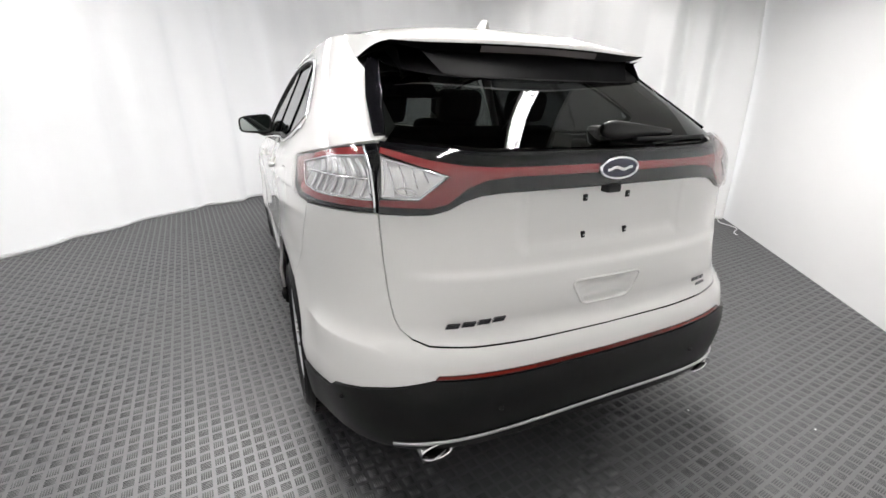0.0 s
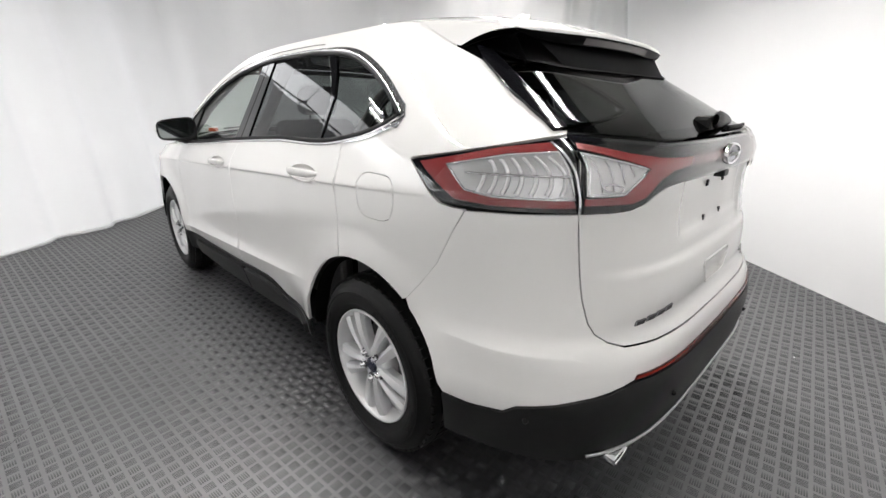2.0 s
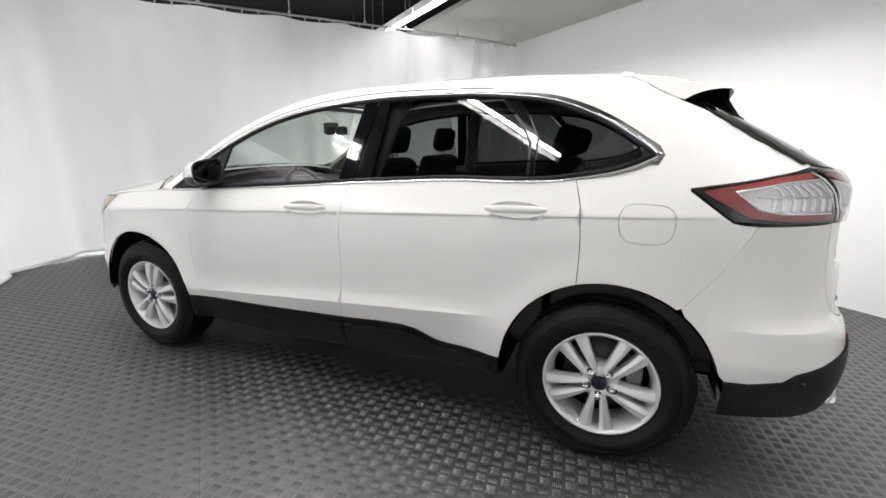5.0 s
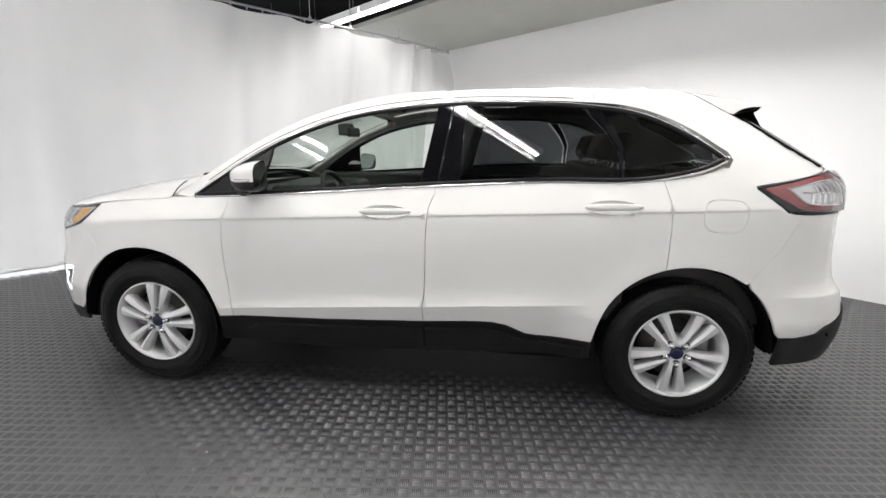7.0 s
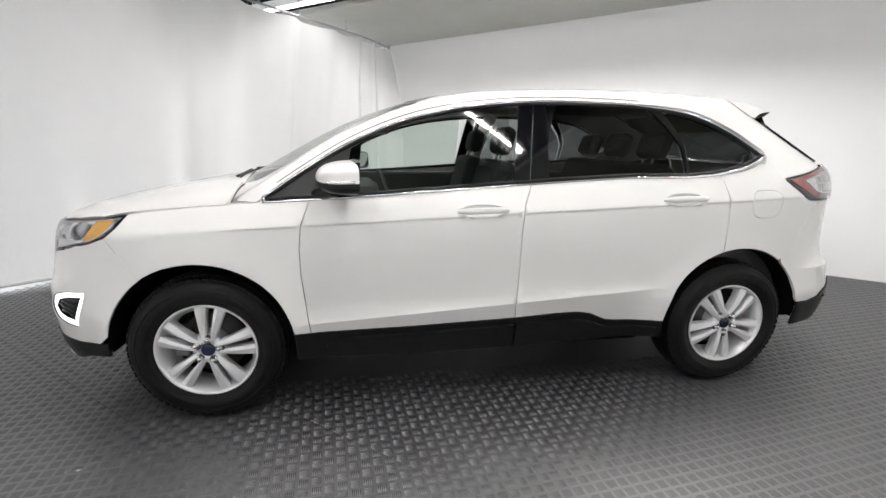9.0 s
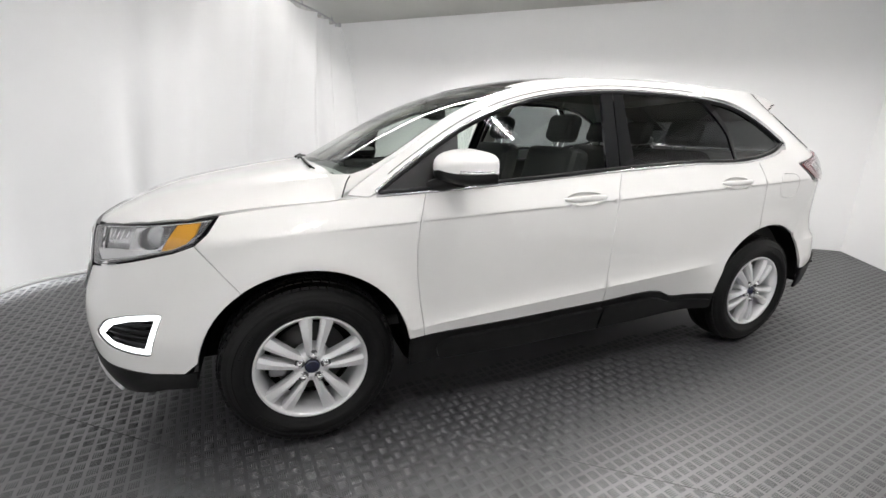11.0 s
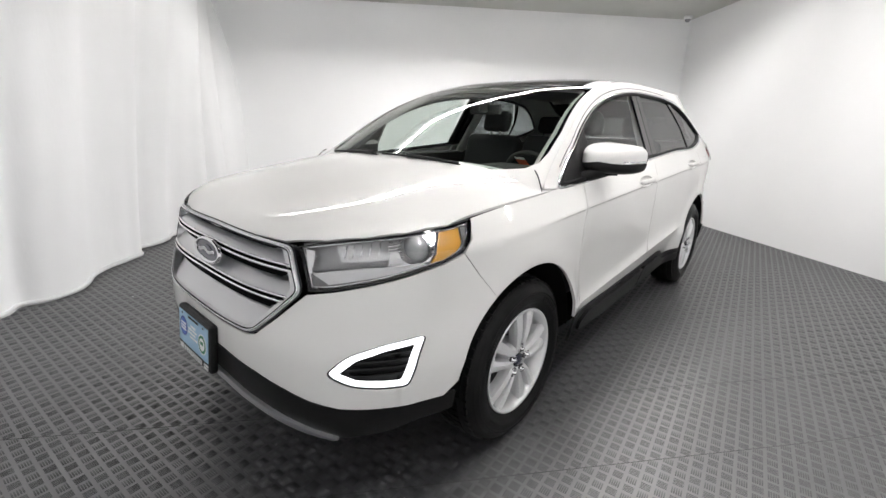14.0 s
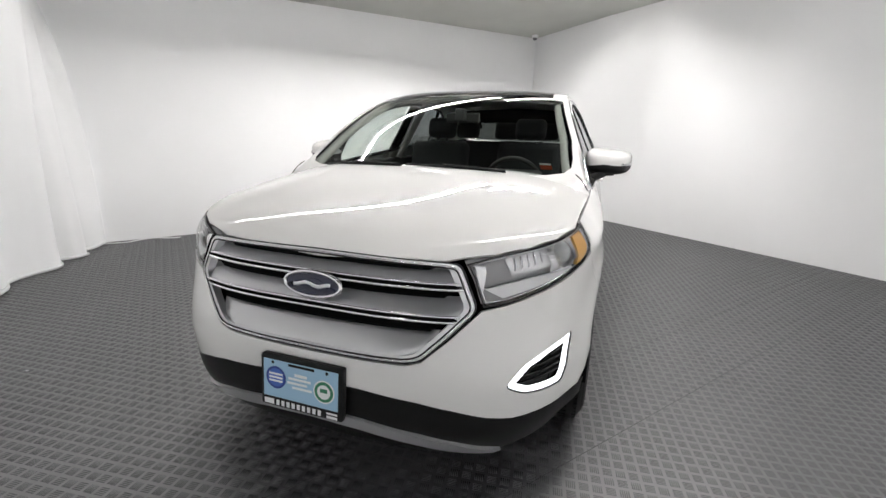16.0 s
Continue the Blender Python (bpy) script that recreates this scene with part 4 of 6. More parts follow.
for sign in (-1, 1):
    foot = [(sign * a, b) for a, b in ((0.50, -0.2), (1.0, -0.25), (1.0, 0.9), (0.962, 0.8), (0.938, 0.45), (0.885, 0.26), (0.78, 0.14), (0.62, 0.04), (0.5, -0.02))]
    panel("pillar_foot", foot, screen_foot, PAINT, car, raise_by=0.003, step=0.05, flange=False)

for sign in (-1, 1):
    t = np.linspace(0, 1, 8)[:, None]
    pts = np.array([(sign * 0.800, 1.216, 1.170)]) * (1 - t) + np.array([(sign * 0.868, 1.262, 1.092)]) * t
    pts[:, 2] += 0.012 * np.sin(np.pi * t[:, 0])
    finish("foot_seam", tube_mesh("foot_seam", pts, 0.003, 5), DARK_SEAL, car)

# hood
hood_zc = fitted([1.10, 1.25, 1.45, 1.70, 1.90, 2.08, 2.18, 2.24, 2.29], [1.212, 1.196, 1.172, 1.132, 1.092, 1.046, 1.008, 0.978, 0.935], 5)
hood_ze = fitted([1.10, 1.28, 1.5, 1.72, 1.9, 2.1, 2.3], [1.100, 1.082, 1.064, 1.040, 1.010, 0.968, 0.92], 3)
hood_fy = spl([0.0, 0.25, 0.45, 0.60, 0.70, 0.78, 0.835, 0.86], [2.272, 2.258, 2.215, 2.150, 2.070, 1.965, 1.83, 1.70])


def hood_map(a, b):
    """a: across in metres, b: y."""
    a, b = np.asarray(a, float), np.asarray(b, float)
    r = np.clip(np.abs(a) / 0.875, 0, 1.1)
    k = 0.25 * r**2 + 0.75 * r**4
    edge = np.clip(1 - (hood_fy(np.abs(a)) - b) / 0.11, 0, 1.2)
    nose = (0.023 - 0.014 * smooth01((np.abs(a) - 0.66) / 0.18)) * smooth01((np.abs(a) - 0.22) / 0.24) * edge**2.5
    plateau = 0.003 * smooth01((0.50 + 0.22 * (1.7 - b) - np.abs(a)) / 0.20 + 0.5)
    return np.stack([a, b, hood_zc(b) - 0.004 + (hood_ze(b) - hood_zc(b)) * k + plateau * smooth01((2.16 - b) / 0.4) - nose], -1)


def hood_side(y):
    return side_x(y, hood_line(y)) - 0.0045


hp = [(float(hood_side(y)), float(y)) for y in np.linspace(1.10, 1.70, 8)]
fp = [(float(x), float(hood_fy(x))) for x in (0.835, 0.78, 0.70, 0.60, 0.45, 0.25, 0.0)]
left = [(-x, y) for x, y in hp + fp[:-1]]
cowl = [(x, 1.33 - 0.20 * (x / 0.8) ** 2) for x in np.linspace(-0.78, 0.78, 9)]
panel("hood", left + [(0.0, float(hood_fy(0)))] + [(x, y) for x, y in (hp + fp[:-1])[::-1]] + cowl[::-1], hood_map, PAINT, car, gap=G, thick=0.012, step=0.026)


# ---- wheels ----


def build_wheel():
    """A wheel whose outer face looks along its own -x."""
    wheel = thing("wheel", "", "")
    prof = [(0.10, 0.238), (0.118, 0.262), (0.124, 0.30), (0.116, 0.335), (0.098, 0.358), (0.075, 0.3685), (0.0, 0.372),
            (-0.070, 0.3675), (-0.092, 0.356), (-0.110, 0.335), (-0.1115, 0.330), (-0.1165, 0.327), (-0.124, 0.30), (-0.1245, 0.272), (-0.1215, 0.270), (-0.118, 0.258), (-0.104, 0.238), (-0.09, 0.228), (0.09, 0.228), (0.10, 0.238)]
    tyre = finish("tyre", lathe_mesh("tyre", prof, 72), RUBBER, wheel, "black all-season tyre")
    # tread blocks
    bm = bmesh.new()
    for k in range(64):
        a = 2 * math.pi * k / 64
        for x0, x1, skew, r in ((-0.094, -0.060, 0.03, 0.3625), (-0.052, -0.018, -0.03, 0.3725), (-0.010, 0.010, 0.0, 0.3730), (0.018, 0.052, 0.03, 0.3725), (0.060, 0.094, -0.03, 0.3625)):
            m = Matrix.Rotation(a + skew, 4, "X")
            box(bm, x0, x1, -0.0135, 0.0135, r - 0.012, r + 0.0015, m)
    part("tread", bm, RUBBER, tyre)
    for a0, count, gap in ((0.35, 7, 0.075), (3.45, 7, 0.075), (1.75, 10, 0.04), (4.9, 10, 0.04)):
        bm = bmesh.new()
        for k in range(count):
            tall = 0.0115 if gap > 0.05 else 0.006
            box(bm, -0.1262, -0.122, -0.34 * gap * 0.29, 0.34 * gap * 0.29, 0.291 - tall, 0.291 + tall, Matrix.Rotation(a0 + gap * k, 4, "X"))
        part("sidewall_lettering", bm, RUBBER, tyre)
    finish("sidewall_rib", lathe_mesh("sidewall_rib", [(-0.1225, 0.318), (-0.1245, 0.316), (-0.1255, 0.313), (-0.1235, 0.311)], 60), RUBBER, tyre)
    prof = [(0.09, 0.226), (0.05, 0.205), (-0.04, 0.206), (-0.080, 0.222), (-0.098, 0.230), (-0.105, 0.239), (-0.112, 0.237), (-0.111, 0.230), (-0.100, 0.2245), (-0.06, 0.203), (0.09, 0.212)]
    rim = finish("rim", lathe_mesh("rim", prof, 60), ALLOY, wheel, "silver five twin-spoke alloy rim")
    # twin spokes: creased blades, a slot between the two of a pair
    for k in range(5):
        bm = bmesh.new()
        for side in (-1, 1):
            n = 9
            rows = []
            for i in range(n):
                t = i / (n - 1)
                r = 0.040 + (0.2275 - 0.040) * t
                ctr = side * (0.0165 + 0.0310 * t)
                half = 0.0115 + 0.0180 * t + 0.003 * t**5
                dep = -0.099 - 0.010 * math.sin(math.pi * t) ** 0.8 + 0.004 * t
                ridge = ctr - side * half * 0.25
                rows.append([(dep + 0.020, ctr - half, r), (dep + 0.003, ctr - half * 0.86, r), (dep - 0.004, ridge, r), (dep + 0.005, ctr + half * 0.86, r), (dep + 0.020, ctr + half, r), (dep + 0.050, ctr + half * 0.85, r), (dep + 0.050, ctr - half * 0.85, r)])
            vs = [[bm.verts.new(p) for p in row] for row in rows]
            for i in range(n - 1):
                for j in range(7):
                    bm.faces.new((vs[i][j], vs[i][(j + 1) % 7], vs[i + 1][(j + 1) % 7], vs[i + 1][j]))
        bm.transform(Matrix.Rotation(2 * math.pi * k / 5, 4, "X"))
        bmesh.ops.recalc_face_normals(bm, faces=bm.faces[:])
        part("spoke", bm, ALLOY, rim)
    hub = finish("hub", lathe_mesh("hub", [(-0.02, 0.085), (-0.075, 0.080), (-0.092, 0.070), (-0.098, 0.050), (-0.096, 0.036), (-0.088, 0.034), (-0.088, 0.0)], 40), ALLOY, rim)
    cap = finish("centre_cap", lathe_mesh("centre_cap", [(-0.088, 0.033), (-0.099, 0.031), (-0.101, 0.024), (-0.102, 0.0)], 24), BADGE_BLUE, wheel, "small blue centre cap")
    for k in range(5):
        a = 2 * math.pi * k / 5
        me = lathe_mesh("lug_nut", [(-0.07, 0.0175), (-0.1040, 0.014), (-0.1045, 0.0125), (-0.111, 0.012), (-0.117, 0.009), (-0.118, 0.0)], 12)
        # dark disc that paints the shade of the recess round the nut
        pocket = finish("lug_recess_shade", lathe_mesh("lug_recess_shade", [(-0.0965, 0.0225), (-0.1030, 0.0215), (-0.1030, 0.0195), (-0.1020, 0.0)], 14), DARK_ALLOY, wheel)
        pocket.location = (0.0, 0.057 * math.sin(a), 0.057 * math.cos(a))
        nut = finish("lug_nut", me, CHROME, wheel)
        nut.location = (0.0, 0.057 * math.sin(a), 0.057 * math.cos(a))
    finish("brake_disc", lathe_mesh("brake_disc", [(0.012, 0.16), (0.0, 0.16), (0.0, 0.095), (-0.02, 0.085), (-0.05, 0.06), (-0.05, 0.0)], 40), STEEL, wheel, "worn steel brake disc")
    part("brake_caliper", bevelled_box(-0.045, 0.03, 0.10, 0.17, -0.075, 0.075, 0.012), LAMP_GREY, wheel)
    # black disc in place of the shade behind the spokes
    part("wheel_shade_disc", bmesh_disc(0.03, 0.203), VOID, wheel)
    return wheel


def bmesh_disc(x, r, n=40):
    bm = bmesh.new()
    bm.faces.new([bm.verts.new((x, r * math.cos(2 * math.pi * i / n), r * math.sin(2 * math.pi * i / n))) for i in range(n)])
    return bm


wheel = build_wheel()
wheel.parent = car
wheel.matrix_basis = pose(-WHEEL_X, WHEEL_Y, WHEEL_Z, 8, 0, 0)
for x, y, spin, turn in ((-WHEEL_X, -WHEEL_Y, 180, 0), (WHEEL_X, WHEEL_Y, 30, 180), (WHEEL_X, -WHEEL_Y, 75, 180)):
    w = copy_thing(wheel, pose(x, y, WHEEL_Z, 0, 0, turn) @ pose(0, 0, 0, spin))
    w.parent = car

# arch liners and underbody, near-black to paint in the shade under the car
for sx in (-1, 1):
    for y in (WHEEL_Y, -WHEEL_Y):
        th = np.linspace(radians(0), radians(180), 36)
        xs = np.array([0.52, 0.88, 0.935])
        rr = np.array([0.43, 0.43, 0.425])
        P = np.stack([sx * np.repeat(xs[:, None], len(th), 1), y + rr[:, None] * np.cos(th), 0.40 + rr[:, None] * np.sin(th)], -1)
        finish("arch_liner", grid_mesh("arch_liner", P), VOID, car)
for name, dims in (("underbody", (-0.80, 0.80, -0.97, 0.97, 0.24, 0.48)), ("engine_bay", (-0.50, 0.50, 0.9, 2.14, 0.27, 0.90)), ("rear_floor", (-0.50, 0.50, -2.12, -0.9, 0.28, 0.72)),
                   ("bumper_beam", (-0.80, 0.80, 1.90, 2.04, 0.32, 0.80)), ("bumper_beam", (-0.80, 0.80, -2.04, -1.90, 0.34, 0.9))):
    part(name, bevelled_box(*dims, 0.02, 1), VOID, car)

# ---- tail of the car ----


def full(half):
    """Mirrors half an outline, given from the middle round to the middle."""
    body = [p for p in half if abs(p[0]) > 1e-6]
    out = list(half)
    return out + [(-x, z) for x, z in body[::-1]]


def rg(x, z):
    return girth(x, z, -1)


def rgy(y, z):
    return girth_y(y, z, -1)


GATE_SIDE = [(0.625, 0.712), (0.668, 0.728), (0.695, 0.752), (0.708, 0.785), (0.716, 0.85), (0.724, 0.97), (0.729, 1.10)]


def gate_map(off=0.0):
    """The tailgate skin, with the shallow plate recess and the pull under it."""
    def f(a, b):
        a, b = np.asarray(a, float), np.asarray(b, float)
        sx = np.clip((0.345 - np.abs(a)) / 0.035, 0, 1)
        sz = np.clip((b - 0.955) / 0.04, 0, 1) * np.clip((1.2 - b) / 0.03, 0, 1)
        sx, sz = sx * sx * (3 - 2 * sx), sz * sz * (3 - 2 * sz)
        return np.stack([a + 0 * b, rear_y(a, b) - off + 0.014 * sx * sz - 0.011 * smooth01((0.934 - 0.012 * (0.7 - np.abs(a)) - b) / 0.03) * smooth01((b - 0.71) / 0.16) * smooth01((0.715 - np.abs(a)) / 0.14), b + 0 * a], -1)
    return f


PULL = rounded([(-0.145, 0.852), (0.145, 0.852), (0.095, 0.772), (-0.095, 0.772)], 0.022)
gate_half = [(0.0, 0.694), (0.3, 0.697), (0.5, 0.703)] + GATE_SIDE + [(0.725, 1.2), (0.695, 1.284), (0.45, 1.262), (0.0, 1.258)]
gate = panel("tailgate", full(gate_half), gate_map(), PAINT, car, gap=G, holes=[PULL], step=0.03, creases=[[(x, 0.934 - 0.012 * (0.7 - abs(x)) + d) for x in np.arange(-0.7, 0.71, 0.025)] for d in (0.006, -0.003, -0.010, -0.018, -0.028, -0.036)])


def pull_map(a, b):
    wide = 0.094 + 0.050 * np.clip((b - 0.772) / 0.08, 0, 1)
    d = np.clip(1 - np.maximum(np.abs(a) / wide, np.abs(b - 0.812) / 0.0405) ** 4, 0, 1)
    return np.stack([a + 0 * b, gate_map()(a, b)[..., 1] + 0.030 * d * np.clip((0.865 - b) / 0.05, 0, 1), b + 0 * a], -1)


panel("gate_pull", PULL, pull_map, PAINT, gate, step=0.014, flange=False)
L = np.array(dense(shrink(PULL, -0.004), 0.02))
finish("pull_rim", tube_mesh("pull_rim", gate_map(0.0)(L[:, 0], L[:, 1]), 0.0045, 6, True), PAINT, gate)
for x, z in ((-0.089, 1.115), (0.089, 1.115), (-0.089, 0.995), (0.089, 0.995)):
    bm = bevelled_box(-0.008, 0.008, -0.004, 0.004, -0.011, 0.011, 0.002, 1, Matrix.Translation((x, float(gate_map()(x, z)[1]) - 0.002, z)))
    part("plate_insert", bm, BLACK_PLASTIC, gate)
    bm = bevelled_box(-0.003, 0.003, -0.003, 0.003, -0.003, 0.003, 0.001, 1, Matrix.Translation((x, float(gate_map()(x, z)[1]) - 0.006, z)))
    part("plate_screw", bm, LAMP_SILVER, gate)
# reversing camera under the light bar
part("camera_pod", bevelled_box(-0.028, 0.028, -0.018, 0.02, -0.014, 0.012, 0.006, 2, Matrix.Translation((0.0, -2.285, 1.143))), BLACK_PLASTIC, gate)

# gloss black band with the light bar across the gate
BAND = [(0.0, 1.152), (0.28, 1.153), (0.40, 1.152), (0.465, 1.146), (0.51, 1.132), (0.555, 1.108), (0.60, 1.096), (0.66, 1.094), (0.727, 1.094), (0.724, 1.19), (0.697, 1.284), (0.45, 1.260), (0.0, 1.257)]
band = panel("light_band", full(BAND), rear_map(), GLOSS_BLACK, gate, raise_by=0.006, step=0.03, label="gloss black panel with a red light strip")
RED = [(0.0, 1.197), (0.36, 1.199), (0.45, 1.192), (0.50, 1.172), (0.555, 1.128), (0.60, 1.116), (0.723, 1.118), (0.722, 1.135), (0.63, 1.136), (0.548, 1.203), (0.706, 1.254), (0.700, 1.267), (0.60, 1.241), (0.50, 1.226), (0.40, 1.221), (0.0, 1.219)]
panel("light_strip", full(RED), rear_map(), LENS_RED, band, raise_by=0.009, step=0.02, thick=0.003, label="red lamp strip")
for sign in (-1, 1):
    tri = [(sign * x, z) for x, z in ((0.560, 1.203), (0.632, 1.142), (0.719, 1.142), (0.707, 1.247))]
    lamp = panel("reverse_lamp", tri, rear_map(), TAIL_CLEAR, band, raise_by=0.009, step=0.015, thick=0.003, label="clear reversing lamp")
    L = np.array(dense(tri, 0.02))
    finish("bezel", tube_mesh("bezel", rear_map(0.011)(L[:, 0], L[:, 1]), 0.004, 5, True), CHROME, band)
    for k in range(5):
        f = k / 4
        p0, p1 = (0.582 + 0.027 * k, 1.204 - 0.052 * min(1, f * 1.3)), (0.592 + 0.027 * k, 1.210 + 0.028 * f)
        xs, zs = np.linspace(p0[0], p1[0], 5) * sign, np.linspace(p0[1], p1[1], 5)
        finish("lamp_facet", tube_mesh("lamp_facet", rear_map(0.0125)(xs, zs), 0.0022, 5), LAMP_SILVER, lamp)
    th = np.linspace(0, 2 * np.pi, 20, endpoint=False)
    xs, zs = sign * (0.664 + 0.024 * np.cos(th)), 1.160 + 0.010 * np.sin(th) + 0.003 * np.cos(th)
    finish("bulb_ring", tube_mesh("bulb_ring", rear_map(0.0135)(xs, zs), 0.003, 5, True), CHROME, lamp)
cover_half = [(0.0, 1.156), (0.40, 1.156), (0.465, 1.150), (0.51, 1.136), (0.56, 1.110), (0.66, 1.098), (0.724, 1.098), (0.72, 1.19), (0.693, 1.278), (0.45, 1.254), (0.0, 1.252)]
panel("lamp_cover", full(cover_half), rear_map(), LENS_CLEAR, band, raise_by=0.016, step=0.03, thick=0.006)

# outer tail lamps
OUT = [(rgy(-1.664, 1.212), 1.211), (rgy(-1.74, 1.158), 1.158), (rgy(-1.815, 1.103), 1.103), (rgy(-1.99, 1.096), 1.096), (rg(0.7325, 1.096), 1.096), (rg(0.729, 1.19), 1.19), (rg(0.701, 1.286), 1.286), (rgy(-2.03, 1.279), 1.279), (rgy(-1.84, 1.243), 1.243)]


def lamp_pt(k, z):
    """k: 0 at the tip, 1 at the gate."""
    g0, g1 = rgy(-1.664, z), rg(0.735, z)
    return (g0 + (g1 - g0) * k, z)


for sign in (-1, 1):
    M = wrap_map(-1, sign)
    tail = panel("tail_lamp", OUT, M, GLOSS_BLACK, car, gap=0.002, raise_by=-0.002, step=0.025, label="wrap-round tail lamp with red and clear parts")
    ringo = [lamp_pt(0.10, 1.207), lamp_pt(0.16, 1.186), lamp_pt(0.40, 1.118), lamp_pt(0.60, 1.110), lamp_pt(0.995, 1.110), lamp_pt(0.995, 1.271), lamp_pt(0.7, 1.259), lamp_pt(0.4, 1.233)]
    ringi = [lamp_pt(0.31, 1.207), lamp_pt(0.45, 1.146), lamp_pt(0.60, 1.134), lamp_pt(0.985, 1.133), lamp_pt(0.985, 1.251), lamp_pt(0.7, 1.241), lamp_pt(0.48, 1.222)]
    panel("red_frame", ringo, M, LENS_RED, tail, holes=[ringi], raise_by=0.002, step=0.02, thick=0.004, label="red lamp frame")
    panel("clear_element", ringi, M, TAIL_CLEAR, tail, raise_by=0.0015, step=0.02, thick=0.003, label="silver ribbed lamp element")
    L = np.array(dense(ringi, 0.02))
    finish("bezel", tube_mesh("bezel", wrap_map(-1, sign, 0.006)(L[:, 0], L[:, 1]), 0.0035, 5, True), CHROME, tail)
    zs = np.linspace(1.100, 1.275, 10)
    pts = np.array([lamp_pt(1.004, z) for z in zs])
    finish("seam_strip", tube_mesh("seam_strip", wrap_map(-1, sign, 0.012)(pts[:, 0], pts[:, 1]), 0.004, 6), LAMP_SILVER, tail)
    # curved ribs inside the clear part, in two rows
    for row, (z0, z1) in enumerate(((1.142, 1.186), (1.194, 1.238))):
        for k in range(7):
            c = 0.52 + 0.066 * k
            if row and k == 0:
                continue
            t = np.linspace(0, 1, 8)
            ks = c + (0.035 * np.sin(t * 1.57) if row == 0 else 0.035 * np.sin((1 - t) * 1.57))
            zz = np.minimum(z0 + (z1 - z0) * t, 1.212 + 0.034 * (ks - 0.4) / 0.6)
            pts = np.array([lamp_pt(a, b) for a, b in zip(ks, zz)])
            finish("rib", tube_mesh("rib", wrap_map(-1, sign, 0.005)(pts[:, 0], pts[:, 1]), 0.0035, 5, squash=(0.0075, 0.004)), RIB_WHITE, tail)
    pts = np.array([lamp_pt(a, 1.190) for a in np.linspace(0.44, 0.98, 16)])
    finish("rib", tube_mesh("rib", wrap_map(-1, sign, 0.007)(pts[:, 0], pts[:, 1]), 0.003, 5), CHROME, tail)
    panel("lamp_cover", shrink(OUT, 0.004), M, LENS_CLEAR, tail, raise_by=0.012, step=0.025, thick=0.006)

# rear glass, black surround, spoiler
GL = [(0.0, 1.266), (0.45, 1.270), (0.685, 1.298), (0.655, 1.36), (0.625, 1.43), (0.604, 1.488), (0.0, 1.488)]


def glass_map(a, b):
    """The rear glass: straight in its lower part."""
    a, b = np.asarray(a, float), np.asarray(b, float)
    return np.stack([a + 0 * b, rear_y(a, np.maximum(b, 1.35)) - 1.70 * np.maximum(1.35 - b, 0), b + 0 * a], -1)


panel("rear_glass", full(GL), glass_map, GLASS_REAR, gate, raise_by=0.004, step=0.035, thick=0.006, label="dark tinted rear window")
for sign in (-1, 1):
    wing = [(sign * x, z) for x, z in ((0.676, 1.302), (0.652, 1.36), (0.618, 1.45), (0.585, 1.535), (0.605, 1.55), (0.637, 1.50), (0.677, 1.40), (0.703, 1.30))]
    panel("glass_wing", wing, rear_map(), GLOSS_BLACK, gate, raise_by=0.010, step=0.03)
    P = np.array([(0.655, 1.372), (0.625, 1.445), (0.60, 1.51), (0.588, 1.54)])
    pts = rear_map(0.016)(sign * P[:, 0], P[:, 1])
    finish("wing_strip", tube_mesh("wing_strip", pts, 0.004, 6), GLOSS_BLACK, gate)


def tip(a):
    a = np.asarray(a, float)
    return np.stack([0.575 * a, -1.875 + 0.075 * np.abs(a) ** 2.6, 1.606 - 0.013 * a * a], -1)


def spoiler_map(a, c):
    a, c = np.asarray(a, float), np.asarray(c, float)
    c1 = c[..., None]
    P = roof_map(a, 7 + 0 * a) * (1 - c1) + tip(a) * c1
    P[..., 2] += 0.016 * np.sin(np.pi * c) * (1 - 0.5 * a * a)
    return P


spoiler = panel("roof_spoiler", [(-1, 0.01), (1, 0.01), (1, 1), (-1, 1)], spoiler_map, PAINT, gate, step=0.07, thick=0.004)
aa = np.linspace(-1, 1, 41)
rows = []
for c, (ky, kz) in enumerate(((0.0, 0.0), (0.003, -0.007), (0.001, -0.014))):
    rows.append(tip(aa) + np.array([0, -ky, kz]) * (1 - 0.92 * np.abs(aa) ** 6)[:, None])
edge_top = rows[-1]
edge_low = edge_top + np.array([0, 0.016, -0.030]) * (1 - 0.92 * np.abs(aa) ** 6)[:, None]
glass_at = np.stack([0.41 * aa, np.zeros_like(aa), 1.474 + 0.008 * np.abs(aa) ** 6], -1)
glass_at[:, 1] = rear_y(glass_at[:, 0], glass_at[:, 2]) - 0.013
finish("spoiler_lip", grid_mesh("spoiler_lip", np.stack(rows)), PAINT, spoiler)
under = [edge_low * (1 - t) + glass_at * t + np.array([0, 0.05, 0.055]) * np.sin(np.pi * t) * 0.9 for t in np.linspace(0, 1, 9)]
finish("spoiler_edge", grid_mesh("spoiler_edge", np.stack([edge_top, edge_low])), SATIN_BLACK, spoiler, "black rear edge of the spoiler")
finish("spoiler_underside", grid_mesh("spoiler_underside", np.stack(under)), SATIN_BLACK, spoiler)
